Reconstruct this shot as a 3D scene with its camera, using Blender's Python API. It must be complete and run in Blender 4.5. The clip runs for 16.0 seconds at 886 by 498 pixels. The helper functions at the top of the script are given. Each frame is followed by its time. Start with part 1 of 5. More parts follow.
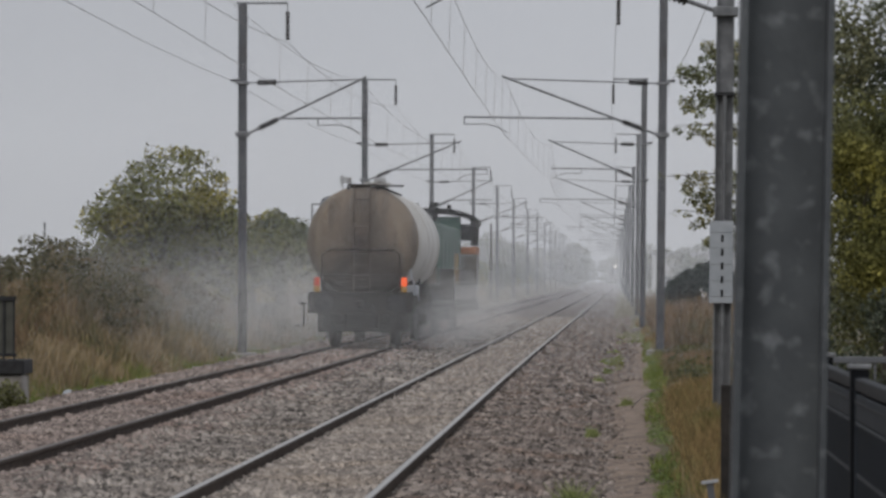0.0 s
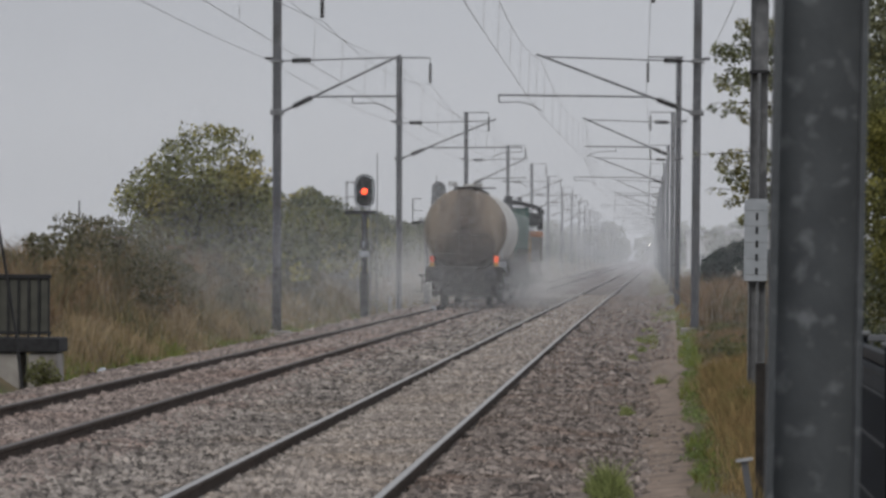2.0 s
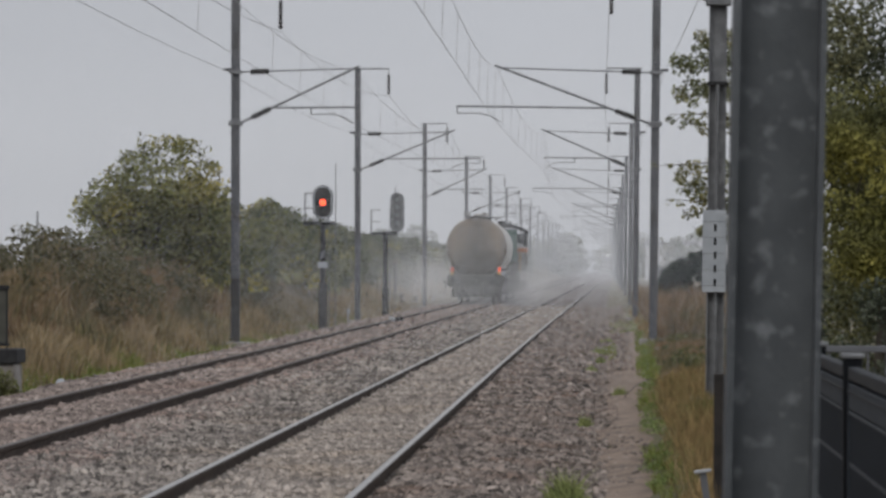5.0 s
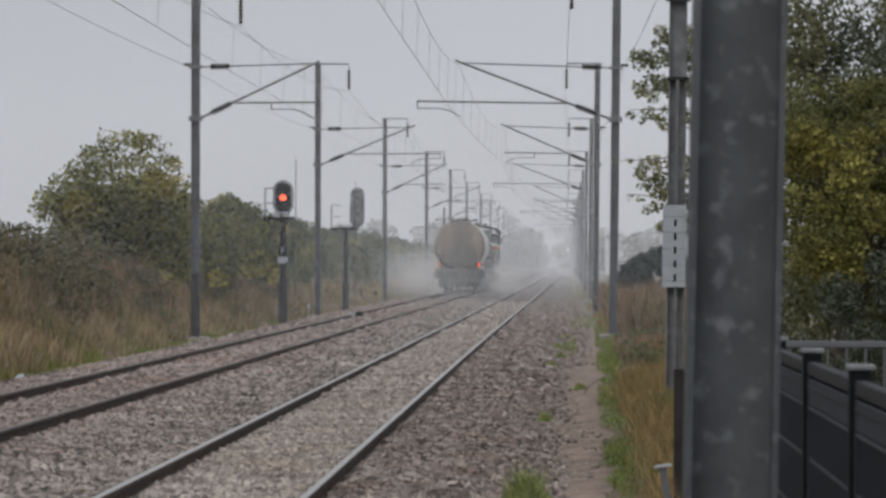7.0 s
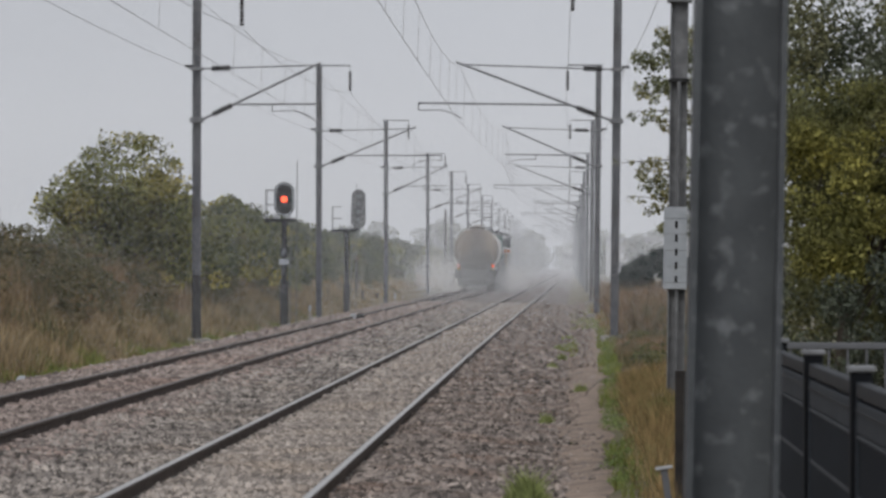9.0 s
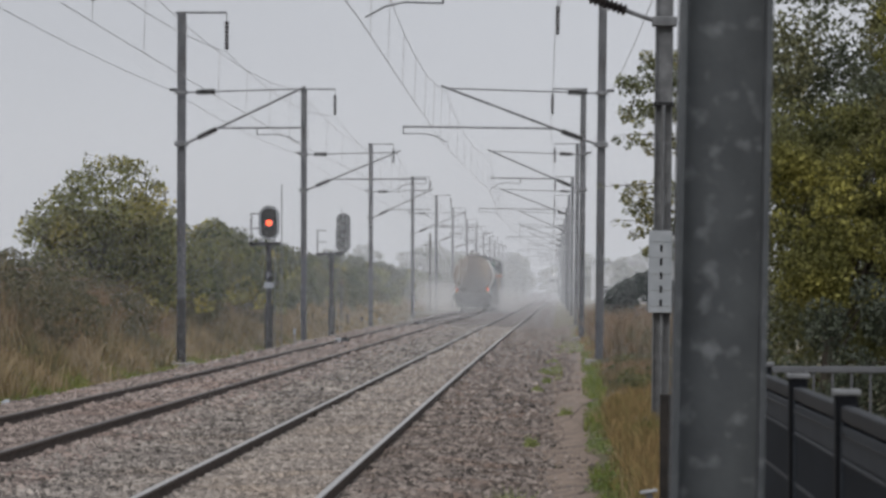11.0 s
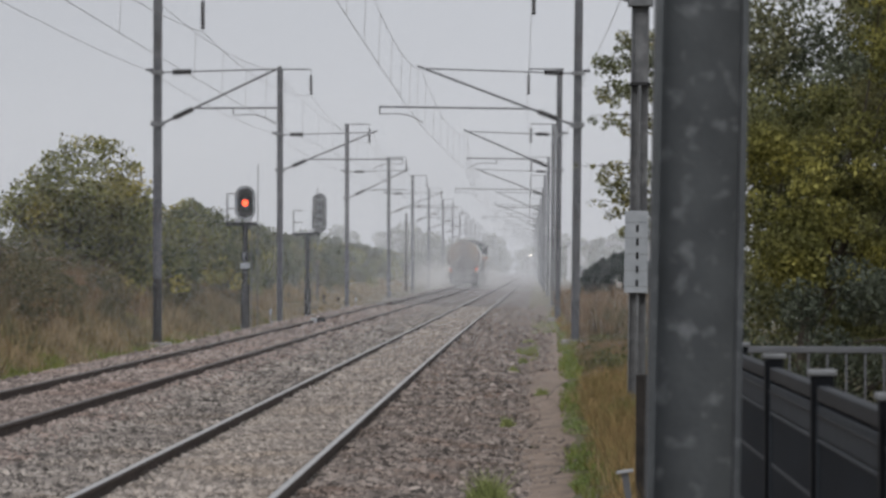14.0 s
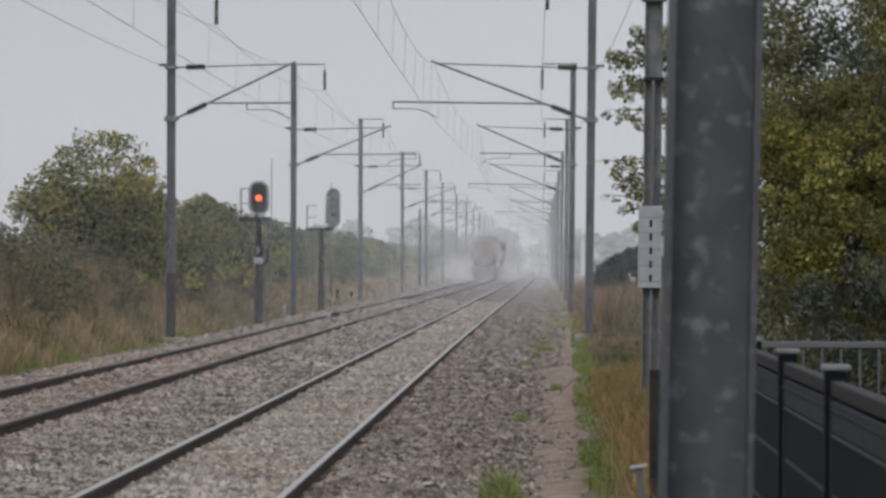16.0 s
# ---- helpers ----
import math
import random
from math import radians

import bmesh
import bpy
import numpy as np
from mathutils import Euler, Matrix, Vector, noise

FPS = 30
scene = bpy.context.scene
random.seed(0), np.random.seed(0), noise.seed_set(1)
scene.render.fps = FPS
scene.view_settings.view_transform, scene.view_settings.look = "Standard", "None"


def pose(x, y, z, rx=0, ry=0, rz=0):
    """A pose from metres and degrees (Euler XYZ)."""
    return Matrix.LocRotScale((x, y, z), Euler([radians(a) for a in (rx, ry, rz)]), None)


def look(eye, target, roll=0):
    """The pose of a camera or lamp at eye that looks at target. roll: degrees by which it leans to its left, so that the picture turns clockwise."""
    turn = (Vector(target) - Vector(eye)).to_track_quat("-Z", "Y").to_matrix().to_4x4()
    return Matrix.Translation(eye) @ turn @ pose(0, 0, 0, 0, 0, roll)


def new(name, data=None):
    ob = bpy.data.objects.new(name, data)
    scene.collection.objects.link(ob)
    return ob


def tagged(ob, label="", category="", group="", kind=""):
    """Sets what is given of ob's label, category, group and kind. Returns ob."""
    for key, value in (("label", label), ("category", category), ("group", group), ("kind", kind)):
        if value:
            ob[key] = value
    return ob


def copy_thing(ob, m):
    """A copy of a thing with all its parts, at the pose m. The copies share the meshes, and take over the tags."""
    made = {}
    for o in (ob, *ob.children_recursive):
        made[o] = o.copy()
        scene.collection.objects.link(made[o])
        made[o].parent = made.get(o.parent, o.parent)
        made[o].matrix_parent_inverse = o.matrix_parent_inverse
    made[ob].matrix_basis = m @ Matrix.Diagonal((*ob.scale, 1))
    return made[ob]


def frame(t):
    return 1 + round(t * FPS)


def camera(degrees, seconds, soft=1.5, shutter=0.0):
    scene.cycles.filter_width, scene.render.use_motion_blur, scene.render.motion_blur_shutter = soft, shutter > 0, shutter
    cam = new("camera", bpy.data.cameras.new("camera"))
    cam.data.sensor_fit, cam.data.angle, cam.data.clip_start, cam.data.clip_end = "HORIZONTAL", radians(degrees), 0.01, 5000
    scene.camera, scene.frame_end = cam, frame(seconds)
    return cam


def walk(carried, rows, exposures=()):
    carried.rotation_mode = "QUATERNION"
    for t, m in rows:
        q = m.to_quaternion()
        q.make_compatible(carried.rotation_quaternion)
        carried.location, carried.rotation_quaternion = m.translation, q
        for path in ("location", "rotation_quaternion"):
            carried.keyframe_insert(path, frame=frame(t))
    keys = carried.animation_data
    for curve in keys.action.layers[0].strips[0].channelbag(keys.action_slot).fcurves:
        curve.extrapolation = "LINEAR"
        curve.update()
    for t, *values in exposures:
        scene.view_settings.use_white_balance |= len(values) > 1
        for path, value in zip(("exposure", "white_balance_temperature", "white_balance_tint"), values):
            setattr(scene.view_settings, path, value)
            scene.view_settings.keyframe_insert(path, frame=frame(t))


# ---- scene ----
cam = camera(12.273, 16.0, soft=2.9)
EYE = (0.0, 0.0, 1.6)
FOCAL = 7290.0


def aim(u, v, roll=0.2):
    """Camera pose from the offsets of the line's vanishing point to the picture's centre."""
    yaw, pitch = math.atan(u / FOCAL), math.atan(v / FOCAL)
    way = Vector((-math.sin(yaw) * math.cos(pitch), math.cos(yaw) * math.cos(pitch), math.sin(pitch)))
    return look(EYE, Vector(EYE) + 100 * way, roll)


walk(cam, [(t, aim(u - 343, v - (84 if t < 6 else 81.5))) for t, u, v in [
    (0, 643, 142), (0.5, 622, 152), (1, 665, 116), (1.5, 688, 118), (2, 704, 103), (2.5, 706, 104), (3, 710, 115),
    (3.5, 680, 127), (4, 655, 129), (4.5, 632, 132), (4.7, 634, 126), (6.8, 562, 114), (7, 560, 112), (7.5, 544, 127), (8, 508, 121),
    (8.5, 531, 101), (9, 562, 115), (9.2, 566, 127), (11.3, 530, 157), (11.5, 527, 149), (12, 516, 148), (12.5, 505, 116), (13, 493, 97),
    (13.5, 491, 117), (14, 493, 122), (14.5, 536, 105), (15, 519, 108), (15.5, 513, 114), (16, 517, 113)]],
     exposures=[(0, -0.16), (4.5, -0.1), (7, -0.02), (12, 0.05), (16, 0.06)])
cam.data.dof.use_dof, cam.data.dof.focus_distance, cam.data.dof.aperture_fstop = True, 110.0, 16.0

# ---- light: an overcast, misty day ----
world = bpy.data.worlds.new("overcast")
scene.world = world
world.use_nodes = True
wn, wl = world.node_tree.nodes, world.node_tree.links
sky = wn.new("ShaderNodeTexSky")
sky.sky_type, sky.sun_disc, sky.sun_elevation, sky.sun_rotation = "NISHITA", False, radians(38), radians(200)
dim = wn.new("ShaderNodeMix")
dim.data_type = "RGBA"
dim.inputs[0].default_value = 0.985
dim.inputs[7].default_value = (4.72, 4.88, 5.28, 1)
wl.new(sky.outputs[0], dim.inputs[6])
# the cloud is a little thinner to the east
way_in, way_x, thin, tone = (wn.new("ShaderNode" + k) for k in ("TexCoord", "SeparateXYZ", "MapRange", "VectorMath"))
wl.new(way_in.outputs["Generated"], way_x.inputs[0])
wl.new(way_x.outputs[0], thin.inputs[0])
thin.inputs[1].default_value, thin.inputs[3].default_value, thin.inputs[4].default_value = -1.0, 0.5, 1.5
tone.operation = "SCALE"
wl.new(dim.outputs[2], tone.inputs[0])
wl.new(thin.outputs[0], tone.inputs["Scale"])
wl.new(tone.outputs[0], wn["Background"].inputs[0])
wn["Background"].inputs[1].default_value = 0.108
sun = new("sun", bpy.data.lights.new("sun", "SUN"))
sun.data.energy, sun.data.angle, sun.data.color = 1.2, radians(40), (1, 0.97, 0.93)
sun.matrix_world = look((0, 0, 60), (22, 60, 0))


# ---- materials ----
def mat(name, a, b, scale=8.0, rough=0.8, metal=0.0, bump=0.0, bscale=40.0, island=0.0, obrand=0.0, c=None, cscale=1.0, translucent=0.0, stretch=(1, 1, 1), spec=0.4, edge=0.5):
    """A surface of two colours mixed by noise, with a third in stains, relief, and changes from piece to piece."""
    m = bpy.data.materials.new(name)
    m.use_nodes = True
    n, l = m.node_tree.nodes, m.node_tree.links
    p = n["Principled BSDF"]
    p.inputs["Roughness"].default_value, p.inputs["Metallic"].default_value = rough, metal
    p.inputs["Specular IOR Level"].default_value = spec
    co = n.new("ShaderNodeTexCoord")
    mp = n.new("ShaderNodeMapping")
    mp.inputs["Scale"].default_value = stretch
    l.new(co.outputs["Object"], mp.inputs[0])

    def tex(s, detail=4):
        t = n.new("ShaderNodeTexNoise")
        t.inputs["Scale"].default_value, t.inputs["Detail"].default_value = s, detail
        l.new(mp.outputs[0], t.inputs["Vector"])
        return t

    def mix(f, x, y):
        k = n.new("ShaderNodeMix")
        k.data_type = "RGBA"
        for sock, v in ((k.inputs[0], f), (k.inputs[6], x), (k.inputs[7], y)):
            if hasattr(v, "is_linked"):
                l.new(v, sock)
            else:
                sock.default_value = v if isinstance(v, float) else (*v, 1)
        return k.outputs[2]

    def ramp(f, lo, hi):
        r = n.new("ShaderNodeMapRange")
        r.inputs[1].default_value, r.inputs[2].default_value = lo, hi
        l.new(f, r.inputs[0])
        return r.outputs[0]

    col = mix(ramp(tex(scale).outputs[0], 0.35, 0.65), a, b)
    if c:
        col = mix(ramp(tex(cscale, 6).outputs[0], edge, edge + 0.18), col, c)
    if island or obrand:
        src = n.new("ShaderNodeNewGeometry").outputs["Random Per Island"] if island else n.new("ShaderNodeObjectInfo").outputs["Random"]
        h = n.new("ShaderNodeHueSaturation")
        l.new(col, h.inputs["Color"])
        r = n.new("ShaderNodeMapRange")
        s = island or obrand
        r.inputs[3].default_value, r.inputs[4].default_value = 1 - s, 1 + s
        l.new(src, r.inputs[0])
        l.new(r.outputs[0], h.inputs["Value"])
        col = h.outputs[0]
    l.new(col, p.inputs["Base Color"])
    if bump:
        bp = n.new("ShaderNodeBump")
        bp.inputs["Strength"].default_value, bp.inputs["Distance"].default_value = bump, 0.02
        l.new(tex(bscale).outputs[0], bp.inputs["Height"])
        l.new(bp.outputs[0], p.inputs["Normal"])
    if translucent:
        tr = n.new("ShaderNodeBsdfTranslucent")
        l.new(col, tr.inputs[0])
        k = n.new("ShaderNodeMixShader")
        k.inputs[0].default_value = translucent
        l.new(p.outputs[0], k.inputs[1])
        l.new(tr.outputs[0], k.inputs[2])
        l.new(k.outputs[0], n["Material Output"].inputs[0])
    return m


def glow(name, colour, strength):
    m = mat(name, colour, colour)
    p = m.node_tree.nodes["Principled BSDF"]
    p.inputs["Emission Color"].default_value = (*colour, 1)
    p.inputs["Emission Strength"].default_value = strength
    return m


GALV = mat("galvanised_steel", (0.15, 0.155, 0.165), (0.21, 0.215, 0.225), 6, 0.6, 0.2, 0.1, 60, c=(0.27, 0.28, 0.29), cscale=3)
GALV_NEAR = mat("weathered_zinc", (0.07, 0.077, 0.084), (0.1, 0.109, 0.117), 6, 0.6, 0.2, 0.1, 60, c=(0.2, 0.212, 0.225), cscale=19, stretch=(1.1, 1.0, 1.05), edge=0.56)
GALV_PALE = mat("pale_zinc", (0.33, 0.34, 0.36), (0.42, 0.43, 0.45), 8, 0.6, 0.1)
POLE = mat("pole_zinc", (0.1, 0.104, 0.116), (0.145, 0.15, 0.163), 2, 0.6, 0.2, c=(0.085, 0.08, 0.08), cscale=1.2)
DARKSTEEL = mat("dark_steel", (0.025, 0.025, 0.027), (0.042, 0.042, 0.044), 10, 0.7, spec=0.2)
CERAMIC = mat("brown_insulator", (0.02, 0.018, 0.018), (0.035, 0.03, 0.03), 10, 0.3)
WIRE = mat("wire_copper", (0.2, 0.19, 0.19), (0.25, 0.24, 0.24), 3, 0.6, 0.2)
RAIL_SIDE = mat("rusty_rail", (0.055, 0.043, 0.037), (0.095, 0.073, 0.062), 5, 0.85, 0.0, 0.2, spec=0.2)
RAIL_TOP = mat("worn_rail_head", (0.48, 0.465, 0.45), (0.62, 0.6, 0.58), 6, 0.42, 1.0)
RAIL_DULL = mat("dull_rail_head", (0.1, 0.085, 0.078), (0.15, 0.13, 0.12), 6, 0.5, 0.3)
STONE_PALE = mat("pale_stone", (0.262, 0.228, 0.203), (0.43, 0.376, 0.335), 0.9, 0.9, 0, 0.3, 60, island=0.55, c=(0.36, 0.3, 0.25), cscale=0.5)
STONE = mat("ballast_stone", (0.195, 0.172, 0.156), (0.355, 0.314, 0.282), 0.9, 0.9, 0, 0.3, 60, island=0.78, c=(0.27, 0.225, 0.19), cscale=0.6, edge=0.54)
STONE_BROWN = mat("dirty_stone", (0.15, 0.125, 0.112), (0.31, 0.262, 0.232), 3, 0.9, 0, 0.3, 60, island=0.75, c=(0.18, 0.13, 0.105), cscale=0.8)
# the dark noise tone puts shaded gaps between stones into the bed's colour
BED = mat("ballast_shaded_gaps", (0.06, 0.052, 0.047), (0.25, 0.215, 0.195), 14, 0.95, 0, 1.0, 18, c=(0.22, 0.17, 0.15), cscale=0.5)
DIRT = mat("sandy_path", (0.22, 0.165, 0.13), (0.34, 0.258, 0.205), 5, 0.95, 0, 0.06, 25, c=(0.14, 0.112, 0.092), cscale=2.6)
SOIL = mat("meadow_soil", (0.11, 0.095, 0.055), (0.19, 0.15, 0.09), 0.8, 0.95, 0, 0.5, 5, c=(0.09, 0.1, 0.04), cscale=0.5)
CONCRETE = mat("concrete", (0.3, 0.28, 0.26), (0.4, 0.38, 0.35), 4, 0.9, 0, 0.3, 30, c=(0.2, 0.18, 0.16), cscale=2)
WHITE = mat("white_enamel", (0.38, 0.41, 0.45), (0.46, 0.49, 0.53), 5, 0.5)
BLACK = mat("black_paint", (0.008, 0.008, 0.009), (0.015, 0.015, 0.016), 8, 0.6, spec=0.12)
LEAF = mat("leaf_green", (0.15, 0.165, 0.065), (0.28, 0.275, 0.105), 0.9, 0.6, island=0.7, c=(0.46, 0.38, 0.1), cscale=0.7, translucent=0.45, spec=0.2)
LEAF_DARK = mat("leaf_dark", (0.09, 0.105, 0.055), (0.155, 0.17, 0.085), 0.8, 0.6, island=0.55, c=(0.2, 0.18, 0.08), cscale=0.6, translucent=0.4, spec=0.2)
LEAF_YELLOW = mat("leaf_yellowing", (0.16, 0.165, 0.06), (0.48, 0.44, 0.13), 1.3, 0.6, island=0.7, c=(0.1, 0.11, 0.055), cscale=1.1, translucent=0.45, spec=0.25, edge=0.46)
LEAF_MID = mat("leaf_dull", (0.15, 0.158, 0.075), (0.265, 0.265, 0.125), 1.1, 0.6, island=0.6, c=(0.2, 0.17, 0.08), cscale=0.8, translucent=0.45, spec=0.2)
BARK = mat("bark", (0.05, 0.042, 0.034), (0.09, 0.075, 0.06), 12, 0.95, 0, 0.6, 30)
STRAW = mat("dry_grass", (0.29, 0.22, 0.125), (0.45, 0.345, 0.21), 0.5, 0.9, island=0.45, c=(0.12, 0.115, 0.05), cscale=0.45, translucent=0.3, spec=0.1)
PALE_STRAW = mat("matted_straw", (0.34, 0.265, 0.17), (0.5, 0.4, 0.27), 0.7, 0.9, island=0.5, c=(0.16, 0.13, 0.07), cscale=0.5, translucent=0.3, spec=0.1)
RUSSET = mat("russet_weeds", (0.22, 0.145, 0.09), (0.34, 0.235, 0.145), 0.6, 0.9, island=0.5, c=(0.12, 0.115, 0.055), cscale=0.6, translucent=0.25)
ORANGE_GRASS = mat("orange_grass", (0.26, 0.175, 0.085), (0.42, 0.295, 0.15), 2.5, 0.9, island=0.6, c=(0.18, 0.18, 0.075), cscale=1.3, edge=0.46, translucent=0.3, spec=0.1)
GREEN_GRASS = mat("fresh_grass", (0.17, 0.22, 0.06), (0.27, 0.31, 0.095), 1.5, 0.8, island=0.5, c=(0.24, 0.21, 0.09), cscale=2.0, translucent=0.35, spec=0.1)
RED_LAMP = glow("red_lamp", (1.0, 0.09, 0.03), 3.0)


STONE_PINK = mat("pinkish_stone", (0.225, 0.183, 0.165), (0.375, 0.31, 0.277), 0.9, 0.9, 0, 0.3, 60, island=0.65, c=(0.29, 0.215, 0.185), cscale=0.4)
DARK_FOOT = mat("dark_foot", (0.04, 0.04, 0.042), (0.065, 0.063, 0.063), 4, 0.8, spec=0.2)
BRUSH = mat("dark_brush", (0.12, 0.115, 0.07), (0.2, 0.185, 0.11), 1.2, 0.8, island=0.5, c=(0.24, 0.18, 0.1), cscale=1.0, translucent=0.3, spec=0.1)
HAZE = mat("haze_strands", (0.68, 0.695, 0.725), (0.7, 0.715, 0.745), 0.05, 1.0, spec=0.0)
DUST = mat("dust_grains", (0.49, 0.487, 0.483), (0.54, 0.535, 0.53), 0.5, 1.0, spec=0.0)
GREEN_LAMP = glow("green_lamp", (0.08, 1.0, 0.45), 1.1)
LEAF_PALE = mat("leaf_pale", (0.19, 0.21, 0.13), (0.3, 0.31, 0.18), 1.1, 0.6, island=0.5, c=(0.34, 0.3, 0.14), cscale=1.2, translucent=0.5, spec=0.2)
LAUREL = mat("glossy_laurel", (0.05, 0.062, 0.04), (0.09, 0.105, 0.065), 1.2, 0.5, island=0.6, c=(0.15, 0.14, 0.07), cscale=1.0, translucent=0.2, spec=0.5)
LEAF_GREY = mat("leaf_grey_green", (0.15, 0.17, 0.12), (0.24, 0.26, 0.18), 0.9, 0.6, island=0.5, c=(0.25, 0.24, 0.13), cscale=0.7, translucent=0.45, spec=0.2)
YEW = mat("yew_green", (0.016, 0.03, 0.025), (0.028, 0.045, 0.037), 0.8, 0.7, island=0.5, spec=0.1)
FOLIAGE_WEED = mat("leafy_weed", (0.17, 0.24, 0.08), (0.27, 0.33, 0.13), 3, 0.7, island=0.5, c=(0.3, 0.3, 0.24), cscale=6, translucent=0.35, spec=0.2, edge=0.56)


# ---- mesh helpers ----
def put(name, bm, material, parent=None, smooth=False):
    me = bpy.data.meshes.new(name)
    bm.to_mesh(me)
    bm.free()
    for f in me.polygons:
        f.use_smooth = smooth
    me.materials.append(material)
    ob = new(name, me)
    ob.parent = parent
    return ob


def part(name, bm, material, parent, label="", smooth=False):
    return tagged(put(name, bm, material, parent, smooth), label)


def empty(name, m):
    ob = new(name)
    ob.matrix_basis = m
    return ob


def box(x0, x1, y0, y1, z0, z1, bevel=0.0, bm=None):
    b = bmesh.new()
    bmesh.ops.create_cube(b, size=1, matrix=Matrix.Translation(((x0 + x1) / 2, (y0 + y1) / 2, (z0 + z1) / 2)) @ Matrix.Diagonal((x1 - x0, y1 - y0, z1 - z0, 1)))
    if bevel:
        bmesh.ops.bevel(b, geom=list(b.edges), offset=bevel, segments=2, affect="EDGES", profile=0.5)
    return join(bm, b)


def join(bm, b):
    if bm is None:
        return b
    me = bpy.data.meshes.new("tmp")
    b.to_mesh(me)
    b.free()
    bm.from_mesh(me)
    bpy.data.meshes.remove(me)
    return bm


def tube(points, r, sides=6, bm=None, r2=None):
    """A round bar along points, tapering to r2."""
    b = bm or bmesh.new()
    pts = [Vector(p) for p in points]
    rings = []
    for i, p in enumerate(pts):
        d = (pts[min(i + 1, len(pts) - 1)] - pts[max(i - 1, 0)]).normalized()
        u = d.cross(Vector((0, 0, 1)) if abs(d.z) < 0.9 else Vector((1, 0, 0))).normalized()
        w = d.cross(u)
        k = r + ((r2 if r2 is not None else r) - r) * i / max(1, len(pts) - 1)
        rings.append([b.verts.new(p + k * (math.cos(a) * u + math.sin(a) * w)) for a in (j * math.tau / sides for j in range(sides))])
    for a, c in zip(rings, rings[1:]):
        for j in range(sides):
            b.faces.new((a[j], a[(j + 1) % sides], c[(j + 1) % sides], c[j]))
    b.faces.new(rings[0][::-1])
    b.faces.new(rings[-1])
    return b


def lathe(profile, axis="z", sides=24, bm=None, centre=(0, 0, 0)):
    """A turned body: profile of (radius, place along axis)."""
    b = bm or bmesh.new()
    rings = []
    for r, h in profile:
        ring = []
        for j in range(sides):
            a = j * math.tau / sides
            x, y = r * math.cos(a), r * math.sin(a)
            v = (x, y, h) if axis == "z" else (x, h, y) if axis == "y" else (h, x, y)
            ring.append(b.verts.new(Vector(v) + Vector(centre)))
        rings.append(ring)
    for a, c in zip(rings, rings[1:]):
        for j in range(sides):
            b.faces.new((a[j], a[(j + 1) % sides], c[(j + 1) % sides], c[j]))
    b.faces.new(rings[0][::-1])
    b.faces.new(rings[-1])
    bmesh.ops.recalc_face_normals(b, faces=list(b.faces))
    return b


def extrude(profile, y0, y1, cuts=1):
    """A closed outline of (x, z), drawn out along the line."""
    b = bmesh.new()
    rings = [[b.verts.new((x, y0 + (y1 - y0) * i / cuts, z)) for x, z in profile] for i in range(cuts + 1)]
    for a, c in zip(rings, rings[1:]):
        for j in range(len(profile)):
            b.faces.new((a[j], a[(j + 1) % len(profile)], c[(j + 1) % len(profile)], c[j]))
    b.faces.new(rings[0][::-1])
    b.faces.new(rings[-1])
    bmesh.ops.recalc_face_normals(b, faces=list(b.faces))
    return b


def from_arrays(name, verts, faces, material, parent=None):
    """A mesh from many like pieces: verts (n, 3), faces (m, k)."""
    me = bpy.data.meshes.new(name)
    k = faces.shape[1]
    me.vertices.add(len(verts))
    me.vertices.foreach_set("co", verts.astype(np.float32).ravel())
    me.loops.add(faces.size)
    me.loops.foreach_set("vertex_index", faces.astype(np.int32).ravel())
    me.polygons.add(len(faces))
    me.polygons.foreach_set("loop_start", np.arange(0, faces.size, k, dtype=np.int32))
    me.update(calc_edges=True)
    me.validate()
    me.materials.append(material)
    ob = new(name, me)
    ob.parent = parent
    return ob


def leaves(rng, centres, size, spread=0.6):
    """Folded leaf blades at the given centres, turned at random: verts and faces."""
    n = len(centres)
    a = rng.normal(size=(n, 3))
    a /= np.linalg.norm(a, axis=1)[:, None]
    b = np.cross(a, rng.normal(size=(n, 3)))
    b /= np.linalg.norm(b, axis=1)[:, None]
    s = (size * rng.uniform(0.6, 1.4, n))[:, None]
    c = np.cross(a, b)
    v = np.stack([centres - a * s, centres + b * s * spread + c * s * 0.2, centres + a * s, centres - b * s * spread + c * s * 0.2], 1).reshape(-1, 3)
    i = np.arange(n)[:, None] * 4
    return v, np.concatenate([i + [0, 1, 2], i + [0, 2, 3]], 0)


def blades(rng, x, y, z, height, width, lean=0.35):
    """Grass blades rooted at x, y, z, each bent once."""
    n = len(x)
    ang, la = rng.uniform(0, math.tau, n), rng.uniform(0, math.tau, n)
    h = height * rng.uniform(0.5, 1.15, n)
    w = width * rng.uniform(0.6, 1.4, n)
    k = lean * rng.uniform(0.1, 1.0, n) * h
    root = np.stack([x, y, z], 1)
    side = np.stack([np.cos(ang) * w, np.sin(ang) * w, 0 * w], 1)
    bend = np.stack([np.cos(la) * k, np.sin(la) * k, h * 0.98], 1)
    mid = root + bend * [0.3, 0.3, 0.6]
    v = np.stack([root - side, root + side, mid + side * 0.7, mid - side * 0.7, root + bend], 1).reshape(-1, 3)
    i = np.arange(n)[:, None] * 5
    return v, np.concatenate([i + [0, 1, 2], i + [0, 2, 3], i + [3, 2, 4]], 0)


